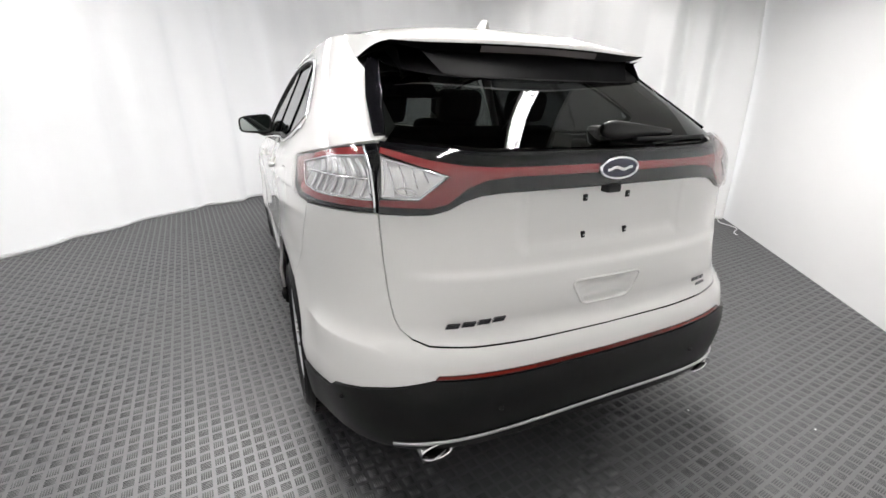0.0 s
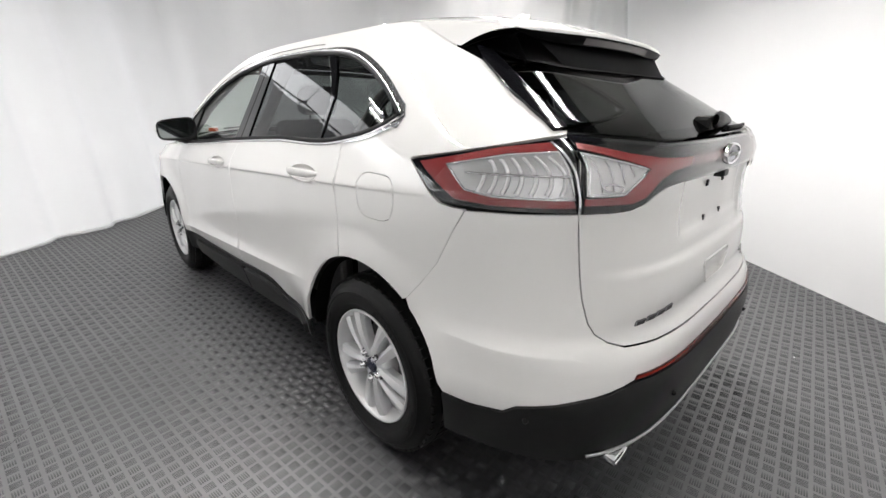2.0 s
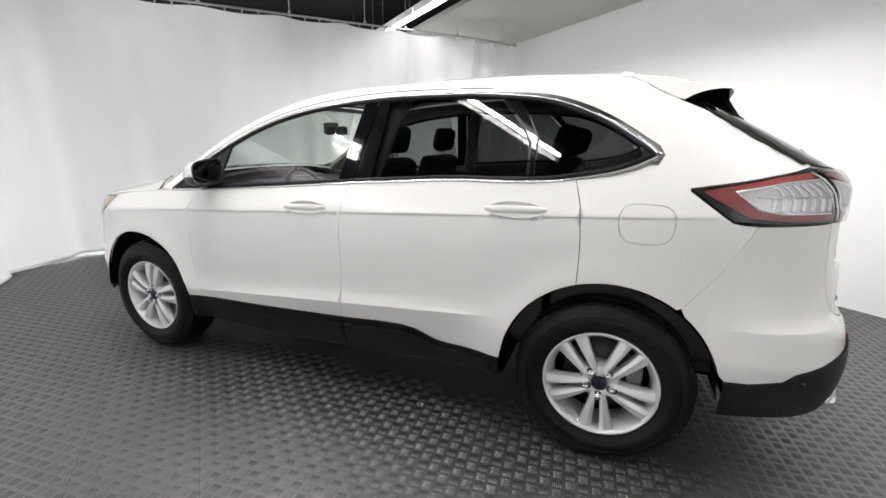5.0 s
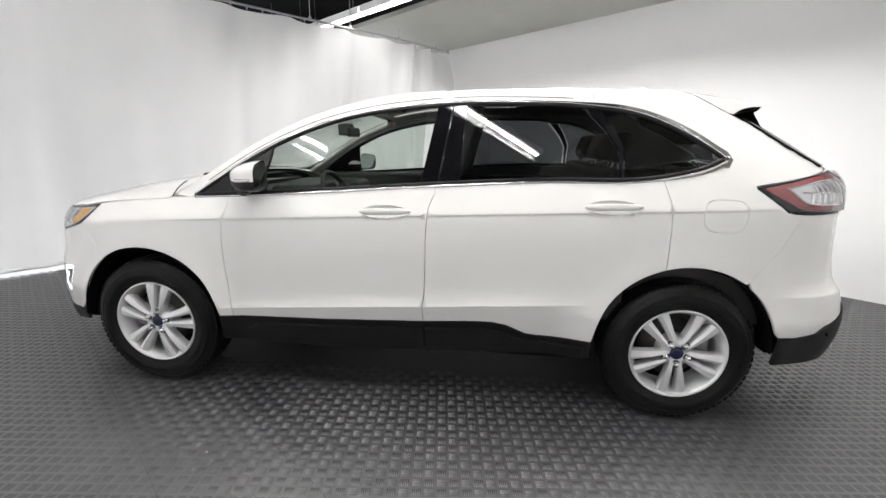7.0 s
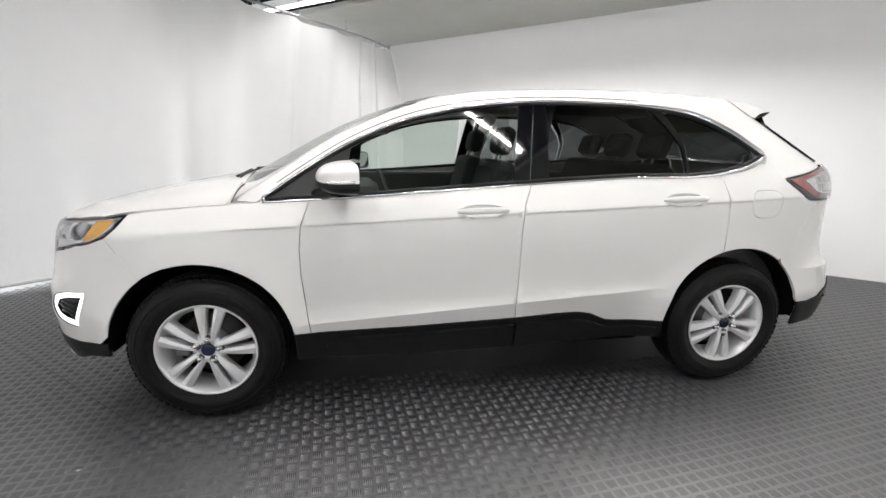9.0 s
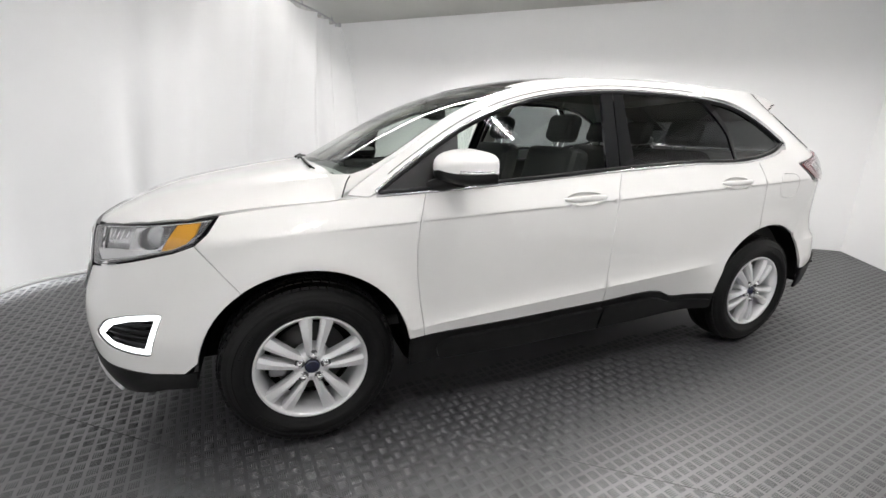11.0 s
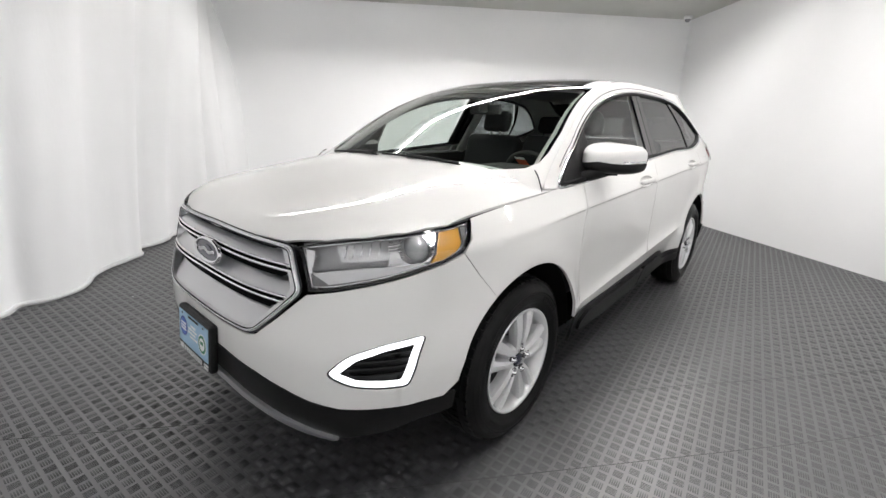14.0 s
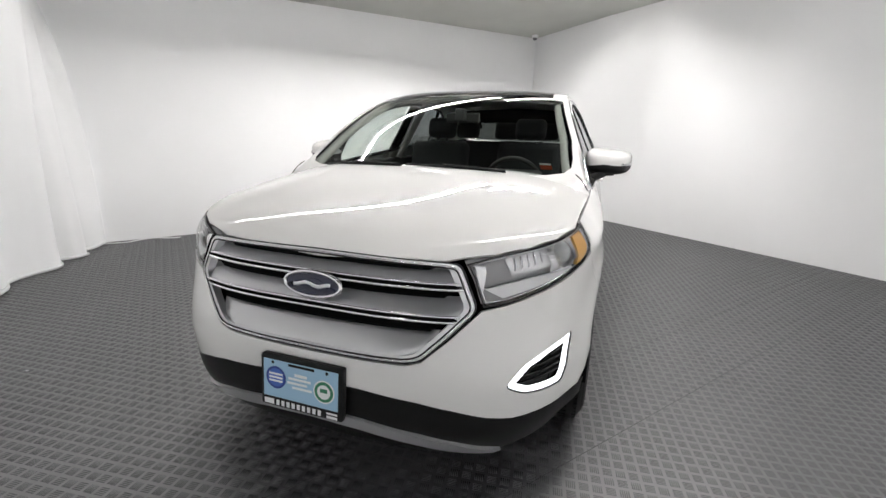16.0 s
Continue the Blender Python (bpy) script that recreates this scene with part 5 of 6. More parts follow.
for sign in (-1, 1):
    cs = np.linspace(0, 1, 15)
    e = np.array([spoiler_map(np.array([sign * 1.0]), np.array([c]))[0] for c in cs])
    base = np.array([sign * 0.642, -1.640, 1.540])
    end = np.array([sign * 0.573, -1.797, 1.581])
    bottom = np.array([e[0] * (1 - c / 0.5) + base * (c / 0.5) if c <= 0.5 else base * (1 - (c - 0.5) / 0.5) + end * ((c - 0.5) / 0.5) + np.array([0, 0, 0.003 * math.sin(math.pi * (c - 0.5) / 0.5)]) for c in cs])
    split = e + (bottom - e) * (1 - 0.7 * np.clip((cs[:, None] - 0.42) / 0.58, 0, 1)) + np.array([sign * 0.004, 0, 0])
    finish("spoiler_cheek", grid_mesh("spoiler_cheek", np.stack([e, split])), PAINT, spoiler)
    finish("spoiler_cheek", grid_mesh("spoiler_cheek", np.stack([split, 0.5 * (split + bottom) - np.array([sign * 0.02, 0, 0]), bottom - np.array([sign * 0.035, 0, 0])])), SATIN_BLACK, spoiler, "black lower side of the spoiler")
    low = bottom[7:]
    gin = np.array([(sign * 0.545, float(rear_y(0.545, z)) - 0.014, z) for z in np.linspace(1.56, 1.485, len(low))])
    finish("spoiler_return", grid_mesh("spoiler_return", np.stack([low, 0.5 * (low + gin) + np.array([-sign * 0.02, 0.03, 0.03]), gin])), SATIN_BLACK, spoiler)
for sign in (-1, 1):
    fill = [(sign * x, z) for x, z in ((0.46, 1.41), (0.632, 1.41), (0.642, 1.49), (0.640, 1.545), (0.610, 1.60), (0.46, 1.61))]
    panel("glass_frame", fill, rear_map(-0.012), SATIN_BLACK, gate, step=0.03, thick=0.004)
# high stop lamp in the spoiler's underside
P = np.stack([(edge_top * (1 - k) + edge_low * k)[11:30] + np.array([0, -0.003, -0.001]) for k in (0.2, 0.85)])
finish("high_stop_lamp", grid_mesh("high_stop_lamp", P), mat_new("smoked_stop_lens", (0.085, 0.075, 0.075), 0.25), spoiler)
# black upper band of the glass
BANDG = [(0.0, 1.465), (0.36, 1.467), (0.44, 1.473), (0.52, 1.488), (0.575, 1.512), (0.585, 1.53), (0.55, 1.60), (0.0, 1.63)]
panel("glass_top_band", full(BANDG), rear_map(), SATIN_BLACK, gate, raise_by=0.009, step=0.04, thick=0.004)

# bumper skin, red strip, black valance
ledge = [(0.0, 0.692), (rg(0.3, 0.694), 0.694), (rg(0.5, 0.700), 0.700), (rg(0.627, 0.709), 0.709), (rg(0.6695, 0.726), 0.726), (rg(0.6960, 0.751), 0.751), (rg(0.7095, 0.785), 0.785), (rg(0.7175, 0.85), 0.85), (rg(0.7255, 0.97), 0.97), (rg(0.7305, 1.092), 1.092)]
seam = [(rgy(-1.90, 1.086), 1.086), (rgy(-1.868, 1.030), 1.030), (rgy(-1.806, 0.909), 0.909), (rgy(-1.745, 0.832), 0.832), (rgy(-1.690, 0.765), 0.765)]
archp = [(rgy(y, z), z) for y, z in sorted(ARCH_R, key=lambda p: -p[0]) if y < -1.688 and z > 0.505]
low = [(rgy(-1.862, 0.497), 0.497), (rgy(-1.95, 0.492), 0.492), (rgy(-2.06, 0.508), 0.508), (rg(0.875, 0.538), 0.538), (rg(0.78, 0.580), 0.580), (rg(0.625, 0.618), 0.618), (rg(0.34, 0.606), 0.606), (0.0, 0.600)]
rear_bumper = panel("rear_bumper", full(ledge + seam + archp + low), wrap_map(-1, 1), PAINT, car, gap=0.0, step=0.035, creases=[[(sg * g, 0.695 + d) for g in np.arange(0.80, 1.5, 0.03)] for d in (0.01, 0.003, -0.003, -0.01) for sg in (-1, 1)])
val = [(rgy(-1.862, 0.493), 0.493), (rgy(-1.86, 0.35), 0.35), (rgy(-2.0, 0.345), 0.345), (rg(0.82, 0.345), 0.345), (rg(0.6, 0.352), 0.352), (0.0, 0.360)]
panel("rear_valance", full([(g, z - 0.003) for g, z in low[::-1]] + val), wrap_map(-1, 1), BLACK_PLASTIC, car, raise_by=0.008, step=0.035)
strip = [(0.0, 0.603), (rg(0.34, 0.608), 0.608), (rg(0.622, 0.620), 0.620), (rg(0.612, 0.631), 0.631), (rg(0.34, 0.623), 0.622), (0.0, 0.617)]
panel("reflector_strip", full(strip), wrap_map(-1, 1), REFLECTOR_RED, rear_bumper, raise_by=0.005, step=0.02, thick=0.006, label="long red rear reflector")
# brighter red laid on the ends paints in the strip's glint
for sg in (-1, 1):
    bright = [(sg * rg(x, z), z) for x, z in ((0.612, 0.628), (0.34, 0.6195), (0.30, 0.618), (0.30, 0.6105), (0.34, 0.612), (0.615, 0.622))]
    panel("reflector", bright, wrap_map(-1, 1), mat_new("glint_red_reflector", (0.2, 0.014, 0.007), 0.2, 0.0, 0.2), rear_bumper, raise_by=0.0065, step=0.02, thick=0.003, label="red reflector end with its glint painted brighter")
xs = np.linspace(-0.74, 0.74, 40)
zs = 0.398 + 0.012 * np.cos(xs * 2)
pts = np.stack([xs, rear_y(xs, zs) - 0.014, zs - 0.02 * np.abs(xs / 0.74) ** 4], -1)
finish("valance_strip", tube_mesh("valance_strip", pts, 0.01, 6, squash=(0.004, 0.0065)), SATIN_SILVER, rear_bumper, "thin silver strip")
for x in (-0.86, -0.42, 0.42, 0.86):
    g = rg(abs(x), 0.50)
    p = wrap_map(-1, 1 if x > 0 else -1, 0.010)(g, 0.50)
    bm = bmesh.new()
    bmesh.ops.create_uvsphere(bm, u_segments=12, v_segments=8, radius=0.009)
    bm.transform(Matrix.Translation(p))
    part("parking_sensor", bm, BLACK_PLASTIC, rear_bumper, smooth=True)
for sign in (-1, 1):
    th = np.linspace(0, 2 * np.pi, 24, endpoint=False)
    prof = [(-2.00, 0.032, 0.8), (-2.27, 0.044, 0.8), (-2.315, 0.047, 0.8), (-2.322, 0.045, 0.8), (-2.315, 0.041, 0.8), (-2.20, 0.039, 0.8)]
    P = np.array([[(sign * 0.61 + 1.25 * r * math.cos(a), y - 0.15 * r * math.sin(a), 0.343 + k * r * math.sin(a)) for a in th] for y, r, k in prof])
    finish("tailpipe", grid_mesh("tailpipe", P, close_v=True), CHROME, car, "oval chrome exhaust tip")


def oval_badge(owner, at, rx, rz, face, tilt=0.0):
    """Chrome-rimmed blue oval with a pale stroke across it."""
    m = Matrix.Translation(at) @ pose(0, 0, 0, tilt) if face > 0 else Matrix.Translation(at) @ pose(0, 0, 0, -tilt, 0, 180)
    th = np.linspace(0, 2 * np.pi, 40, endpoint=False)

    def ring(k, d):
        return np.stack([k * rx * np.cos(th), np.full_like(th, d), (rz - (1 - k) * rx) * np.sin(th)], -1)

    rim = np.stack([ring(1.0, 0.0), ring(1.0, 0.010), ring(0.96, 0.014), ring(0.90, 0.012), ring(0.89, 0.007)])
    bl = np.stack([ring(0.90, 0.008), ring(0.5, 0.0105), ring(0.40, 0.011)])
    out = []
    for name, P, mt, close in (("badge", rim, CHROME, 0), ("badge_field", bl, BADGE_BLUE, 0)):
        me = grid_mesh(name, P, close_v=True)
        me.transform(m)
        out.append(finish(name, me, mt, owner if name == "badge" else out[0], "oval badge with a chrome rim" if name == "badge" else ""))
    bm = bmesh.new()
    bm.faces.new([bm.verts.new((0.56 * rx * math.cos(a), 0.0108, (rz - 0.44 * rx) * math.sin(a))) for a in th])
    bm.transform(m)
    part("badge_field", bm, BADGE_BLUE, out[0])
    stroke = np.array([(t * rx * 0.62, 0.0125, rz * (0.10 * math.sin(t * 5) - 0.02)) for t in np.linspace(-1, 1, 16)])
    me = tube_mesh("badge_stroke", stroke, 0.003, 5, squash=(0.002, rz * 0.13))
    me.transform(m)
    finish("badge_stroke", me, WHITE_PRINT, out[0])
    return out[0]


oval_badge(gate, (0.0, float(rear_y(0, 1.208)) - 0.012, 1.208), 0.078, 0.036, -1)
# model lettering as plain bars
for k in range(4):
    x = -0.553 + 0.0475 * k
    bm = bevelled_box(-0.0205, 0.0205, -0.003, 0.003, -0.0085, 0.0085, 0.002, 1)
    for v in bm.verts:
        v.co.x += v.co.z * 0.45
    bm.transform(Matrix.Translation((x, float(gate_map()(x, 0.767)[1]) - 0.003, 0.765 + 0.003 * k)) @ pose(0, 0, 0, 0, 0, -15 + 3.4 * k))
    part("badge_bar", bm, DARK_CHROME, gate)
for k in range(3):
    x = 0.462 + 0.03 * k
    bm = bevelled_box(-0.012, 0.012, -0.003, 0.003, -0.007, 0.007, 0.002, 1, Matrix.Translation((x, float(gate_map()(x, 0.760)[1]) - 0.003, 0.760)) @ pose(0, 0, 0, 0, 0, 10 + 3 * k))
    part("badge_bar", bm, DARK_CHROME, gate)
bm = bevelled_box(-0.03, 0.03, -0.003, 0.003, -0.005, 0.005, 0.002, 1, Matrix.Translation((0.508, float(gate_map()(0.508, 0.738)[1]) - 0.003, 0.738)) @ pose(0, 0, 0, 0, 0, 12))
part("badge_bar", bm, DARK_CHROME, gate)
# rear wiper
wiper = part("rear_wiper", bevelled_box(-0.035, 0.035, -0.03, 0.03, -0.03, 0.03, 0.014, 2, Matrix.Translation((0.0, -2.205, 1.300))), BLACK_PLASTIC, gate, "black rear wiper")
t = np.linspace(0, 1, 14)
arm = np.stack([-0.03 + 0.36 * t, -2.245 + 0.030 * t + 0.015 * t * t, 1.318 + 0.004 * np.sin(t * 2) - 0.018 * t], -1)
P = []
th = np.linspace(0, 2 * np.pi, 12, endpoint=False)
for p, k in zip(arm, t):
    round_end = 0.55 + 0.45 * math.sin(min(1, k * 6) * 1.57)
    P.append([(p[0], p[1] + round_end * (0.020 - 0.012 * k) * math.cos(a), p[2] + round_end * (0.034 - 0.024 * k) * math.sin(a)) for a in th])
finish("arm", grid_mesh("arm", np.array(P), close_v=True), BLACK_PLASTIC, wiper)
bl = np.stack([np.linspace(0.12, 0.48, 12), np.zeros(12), np.full(12, 1.287)], -1)
bl[:, 1] = rear_y(bl[:, 0], bl[:, 2]) - 0.022
finish("blade", tube_mesh("blade", bl, 0.008, 6), DARK_SEAL, wiper)
# aerial fin on the roof
P = []
for k in np.linspace(0, 1, 8):
    y = -1.30 - 0.14 * k
    h = 0.055 * math.sin(min(1, k * 1.25) * 1.57) * (1 if k < 0.85 else 0.85)
    w = 0.028 * math.sin(0.3 + k * 2.4)
    P.append([(w * c, y, float(roof_map(np.array([0.0]), np.array([6.65]))[0][2]) - 0.004 + max(h, 0.004) * s) for c, s in ((-1, 0), (-0.6, 0.5), (-0.12, 0.97), (0.12, 0.97), (0.6, 0.5), (1, 0))])
finish("aerial_fin", grid_mesh("aerial_fin", np.array(P)), PAINT, roof)

# ---- nose of the car ----


def fg(x, z):
    return girth(x, z, 1)


def fgy(y, z):
    return girth_y(y, z, 1)


DRL = [(fg(0.668, 0.550), 0.550), (fg(0.735, 0.505), 0.505), (fg(0.80, 0.492), 0.492), (fgy(2.015, 0.488), 0.488), (fgy(1.945, 0.672), 0.672), (fg(0.80, 0.657), 0.657), (fg(0.725, 0.622), 0.622)]
DRL_R = rounded(DRL, [0.03, 0.03, 0.02, 0.02, 0.03, 0.03, 0.03])
DRL_IN = rounded([(fg(0.702, 0.552), 0.552), (fg(0.748, 0.525), 0.525), (fg(0.81, 0.515), 0.515), (fgy(2.040, 0.512), 0.512), (fgy(1.986, 0.642), 0.642), (fg(0.803, 0.630), 0.630), (fg(0.745, 0.602), 0.602)], 0.010)


def span(poly, z):
    """Where a level line enters and leaves an outline."""
    cut = [ax + (bx - ax) * (z - az) / (bz - az) for (ax, az), (bx, bz) in zip(poly, poly[1:] + poly[:1]) if (az - z) * (bz - z) < 0]
    return min(cut), max(cut)


lowline = [(0.0, 0.515), (fg(0.2, 0.513), 0.513), (fg(0.40, 0.495), 0.495), (fg(0.52, 0.470), 0.470), (fg(0.62, 0.438), 0.438), (fg(0.70, 0.420), 0.420), (fgy(2.02, 0.413), 0.413), (fgy(1.90, 0.425), 0.425)]
archf = [(fgy(y, z), z) for y, z in sorted(ARCH_F, key=lambda p: -p[0]) if y > 1.672 and z > 0.44]
seamf = [(fgy(1.672, 0.752), 0.752), (fgy(1.740, 0.838), 0.838), (fgy(1.811, 0.932), 0.932)]
lamp_low = [(fgy(1.886, 0.904), 0.904), (fg(0.838, 0.882), 0.882), (fg(0.76, 0.850), 0.850), (fg(0.66, 0.822), 0.822), (fg(0.582, 0.806), 0.806)]
grille_low = [(fg(0.49, 0.712), 0.712), (fg(0.41, 0.640), 0.640), (fg(0.36, 0.625), 0.625), (fg(0.2, 0.622), 0.622), (0.0, 0.62)]
mirror_drl = [(-g, z) for g, z in DRL_R]
bumper = panel("front_bumper", full(lowline + archf + seamf + lamp_low + grille_low), wrap_map(1, 1), PAINT, car, holes=[DRL_R, mirror_drl], gap=0.0, step=0.035)
# lower black part with the side pods and a silver skid plate
lip_low = [(fgy(1.86, 0.36), 0.362), (fgy(1.98, 0.34), 0.340), (fg(0.80, 0.31), 0.312), (fg(0.70, 0.28), 0.282), (fg(0.60, 0.25), 0.255), (fg(0.3, 0.245), 0.25), (0.0, 0.25)]
panel("front_lip", full([(g, z - 0.003) for g, z in lowline] + [(fgy(1.855, 0.43), 0.43)] + lip_low), wrap_map(1, 1), BLACK_PLASTIC, car, raise_by=0.002, step=0.035)
SK_T = [(0.0, 0.398), (0.2, 0.391), (0.4, 0.366), (0.52, 0.335), (0.60, 0.302), (0.66, 0.276)]
SK_B = [(0.635, 0.262), (0.52, 0.290), (0.38, 0.322), (0.2, 0.348), (0.0, 0.355)]
panel("skid_plate", full(SK_T + SK_B), front_map(), SATIN_SILVER, bumper, raise_by=0.014, step=0.03, label="silver skid plate strip")
# grille, on a near-black sheet that paints in its shaded depth
GR = [(0.0, 0.966), (0.25, 0.963), (0.42, 0.960), (0.508, 0.957), (0.572, 0.812), (0.487, 0.718), (0.412, 0.645), (0.36, 0.631), (0.2, 0.627), (0.0, 0.626)]
GR_MID = [(0.0, 0.962), (0.25, 0.959), (0.42, 0.956), (0.502, 0.952), (0.565, 0.812), (0.481, 0.721), (0.408, 0.651), (0.358, 0.638), (0.2, 0.634), (0.0, 0.633)]
GR_IN = [(0.0, 0.956), (0.25, 0.952), (0.42, 0.948), (0.466, 0.944), (0.532, 0.815), (0.455, 0.733), (0.390, 0.668), (0.348, 0.656), (0.2, 0.652), (0.0, 0.651)]
inner_w = spl([0.62, 0.651, 0.668, 0.733, 0.815, 0.944, 0.97], [0.34, 0.35, 0.390, 0.455, 0.532, 0.466, 0.45])
GRP = rounded(full(GR), 0.03)
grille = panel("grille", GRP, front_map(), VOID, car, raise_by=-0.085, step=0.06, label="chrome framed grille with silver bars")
panel("grille_edge", GRP, front_map(), GLOSS_BLACK, grille, holes=[rounded(full(GR_MID), 0.028)], raise_by=0.001, step=0.02, thick=0.03)
panel("grille_frame", rounded(full(GR_MID), 0.028), front_map(), SATIN_SILVER, grille, holes=[rounded(full(GR_IN), 0.024)], raise_by=0.006, step=0.02, thick=0.03, label="satin silver grille frame")
for off, mat, rad in ((0.006, CHROME, 0.0032), (0.0115, DARK_SEAL, 0.0022)):
    L = np.array(dense(shrink(rounded(full(GR_MID), 0.028), off), 0.02))
    finish("frame_line", tube_mesh("frame_line", front_map(0.007)(L[:, 0], L[:, 1]), rad, 6, True), mat, grille)
for k, (z0, z1) in enumerate(((0.890, 0.928), (0.787, 0.838), (0.653, 0.728))):
    def bar_map(a, b, z0=z0, z1=z1):
        t = np.clip((b - z0) / (z1 - z0), 0, 1)
        return np.stack([a + 0 * b, front_y(a, b) + 0.003 - 0.050 * t**1.25 - 0.01 * np.clip((np.abs(a) / inner_w(b) - 0.9) / 0.1, 0, 1) ** 2 * (1 - t), b + 0 * a], -1)
    rows = np.linspace(z0, z1, 5)
    half = [(0.0, z0)] + [(float(inner_w(z)) - 0.001, float(z)) for z in rows] + [(0.0, z1)]
    bar = panel("grille_bar", full(half), bar_map, SATIN_SILVER, grille, step=0.018, thick=0.004, label="satin silver grille bar")
    # two chrome edges; the black rod between them paints the shaded groove
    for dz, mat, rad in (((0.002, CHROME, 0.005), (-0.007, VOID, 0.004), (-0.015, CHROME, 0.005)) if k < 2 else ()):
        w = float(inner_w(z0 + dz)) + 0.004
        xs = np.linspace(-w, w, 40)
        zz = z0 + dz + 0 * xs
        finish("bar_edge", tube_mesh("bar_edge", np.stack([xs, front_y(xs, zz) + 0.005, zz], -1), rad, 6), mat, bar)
# black sheets that paint the shade into the gaps above the bars
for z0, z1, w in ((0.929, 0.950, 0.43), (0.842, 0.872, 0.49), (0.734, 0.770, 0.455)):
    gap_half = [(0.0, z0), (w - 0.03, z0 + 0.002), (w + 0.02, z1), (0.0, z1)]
    panel("grille_gap_shade", full(gap_half), front_map(), VOID, grille, raise_by=-0.022, step=0.05, flange=False)
oval_badge(grille, (0.0, float(front_y(0, 0.848)) + 0.010, 0.848), 0.118, 0.050, 1, 8)

# headlamps
HL = [(fg(0.520, 0.955), 0.955), (fg(0.586, 0.818), 0.818), (fg(0.66, 0.828), 0.828), (fg(0.76, 0.856), 0.856), (fg(0.835, 0.888), 0.888), (fgy(1.885, 0.909), 0.909), (fgy(1.812, 0.940), 0.940), (fgy(1.764, 0.980), 0.980), (fgy(1.718, 1.032), 1.032), (fgy(1.82, 1.019), 1.019), (fg(0.78, 1.010), 1.005), (fg(0.66, 0.990), 0.988), (fg(0.58, 0.972), 0.972)]


HL_IN = np.array(shrink(HL, 0.010))
g_tip = fgy(1.72, 1.03)
HL_HOLE = [(g - 0.012 * max(0, (g - g_tip + 0.30) / 0.30) ** 2, z) for g, z in shrink(HL, 0.0035)]


def hl_pt(k, h):
    """k: 0 at the grille, 1 at the tip; h: 0 low, 1 high, within the lamp's outline."""
    g0, g1 = fg(0.545, 0.9), fgy(1.735, 1.02)
    g = g0 + (g1 - g0) * k
    cut = []
    for (ax, az), (bx, bz) in zip(HL_IN, np.roll(HL_IN, -1, 0)):
        if (ax - g) * (bx - g) < 0:
            cut.append(az + (bz - az) * (g - ax) / (bx - ax))
    lo, hi = (min(cut), max(cut)) if len(cut) > 1 else (0.9, 0.95)
    return (g, lo + (hi - lo) * h)


for sign in (-1, 1):
    M = wrap_map(1, sign)
    head = panel("headlamp", HL, wrap_map(1, sign, -0.035), LAMP_GREY, car, step=0.03, flange=False, label="clear headlamp with amber side reflector")
    panel("lamp_surround", HL, M, GLOSS_BLACK, head, holes=[HL_HOLE], raise_by=-0.002, step=0.02, thick=0.014)

    def inlay(name, quad, mat, off, owner=head, holes=(), thick=0.01, label=""):
        return panel(name, [hl_pt(*q) for q in quad], wrap_map(1, sign, off), mat, owner, step=0.015, thick=thick, label=label, holes=holes)

    inlay("amber_reflector", [(0.69, 0.04), (0.76, 0.03), (0.83, 0.05), (0.88, 0.25), (0.90, 0.92), (0.83, 0.95), (0.765, 0.96), (0.725, 0.5)], AMBER, -0.007, label="amber side reflector")
    inlay("light_guide", [(0.845, 0.04), (0.90, 0.10), (0.95, 0.5), (0.955, 0.9), (0.915, 0.93), (0.895, 0.3)], LAMP_SILVER, -0.006)
    inlay("lower_tray", [(0.06, 0.06), (0.2, 0.05), (0.42, 0.05), (0.66, 0.04), (0.62, 0.14), (0.50, 0.24), (0.36, 0.36), (0.20, 0.38), (0.10, 0.34)], LAMP_TRAY, -0.012)
    inlay("inner_block", [(0.03, 0.10), (0.075, 0.1), (0.085, 0.88), (0.02, 0.90)], LAMP_SILVER, -0.010)
    inlay("upper_reflector", [(0.24, 0.56), (0.38, 0.50), (0.49, 0.46), (0.49, 0.94), (0.36, 0.94), (0.22, 0.93)], TAIL_CLEAR, -0.022)
    bez_c = hl_pt(0.605, 0.55)
    hole = [(bez_c[0] + 0.046 * math.cos(a), bez_c[1] + 0.040 * math.sin(a)) for a in np.linspace(0, 2 * math.pi, 20, endpoint=False)]
    inlay("projector_bezel", [(0.47, 0.30), (0.53, 0.20), (0.60, 0.12), (0.68, 0.10), (0.71, 0.5), (0.745, 0.95), (0.62, 0.96), (0.49, 0.95)], LAMP_SILVER, -0.014, holes=[hole])
    p = wrap_map(1, sign, -0.055)(*bez_c)
    bm = bmesh.new()
    bmesh.ops.create_uvsphere(bm, u_segments=20, v_segments=12, radius=0.046)
    bm.transform(Matrix.Translation(p))
    part("projector", bm, mat_new("projector_glass", (0.36, 0.37, 0.38), 0.08, 0.2, 1.0), head, smooth=True)
    for k in range(8):
        h = 0.30 + 0.075 * k
        a, b = hl_pt(0.475, h), hl_pt(0.545, h)
        pts = wrap_map(1, sign, -0.011)(np.linspace(a[0], b[0], 4), np.linspace(a[1], b[1], 4))
        finish("rib", tube_mesh("rib", pts, 0.0022, 5), CHROME, head)
        a, b = hl_pt(0.675, h), hl_pt(0.72, h)
        pts = wrap_map(1, sign, -0.011)(np.linspace(a[0], b[0], 4), np.linspace(a[1], b[1], 4))
        finish("rib", tube_mesh("rib", pts, 0.0022, 5), LAMP_GREY, head)
    for k in range(6):
        a, b = hl_pt(0.26 + 0.042 * k, 0.64), hl_pt(0.28 + 0.042 * k, 0.92)
        pts = wrap_map(1, sign, -0.019)(np.linspace(a[0], b[0], 4), np.linspace(a[1], b[1], 4))
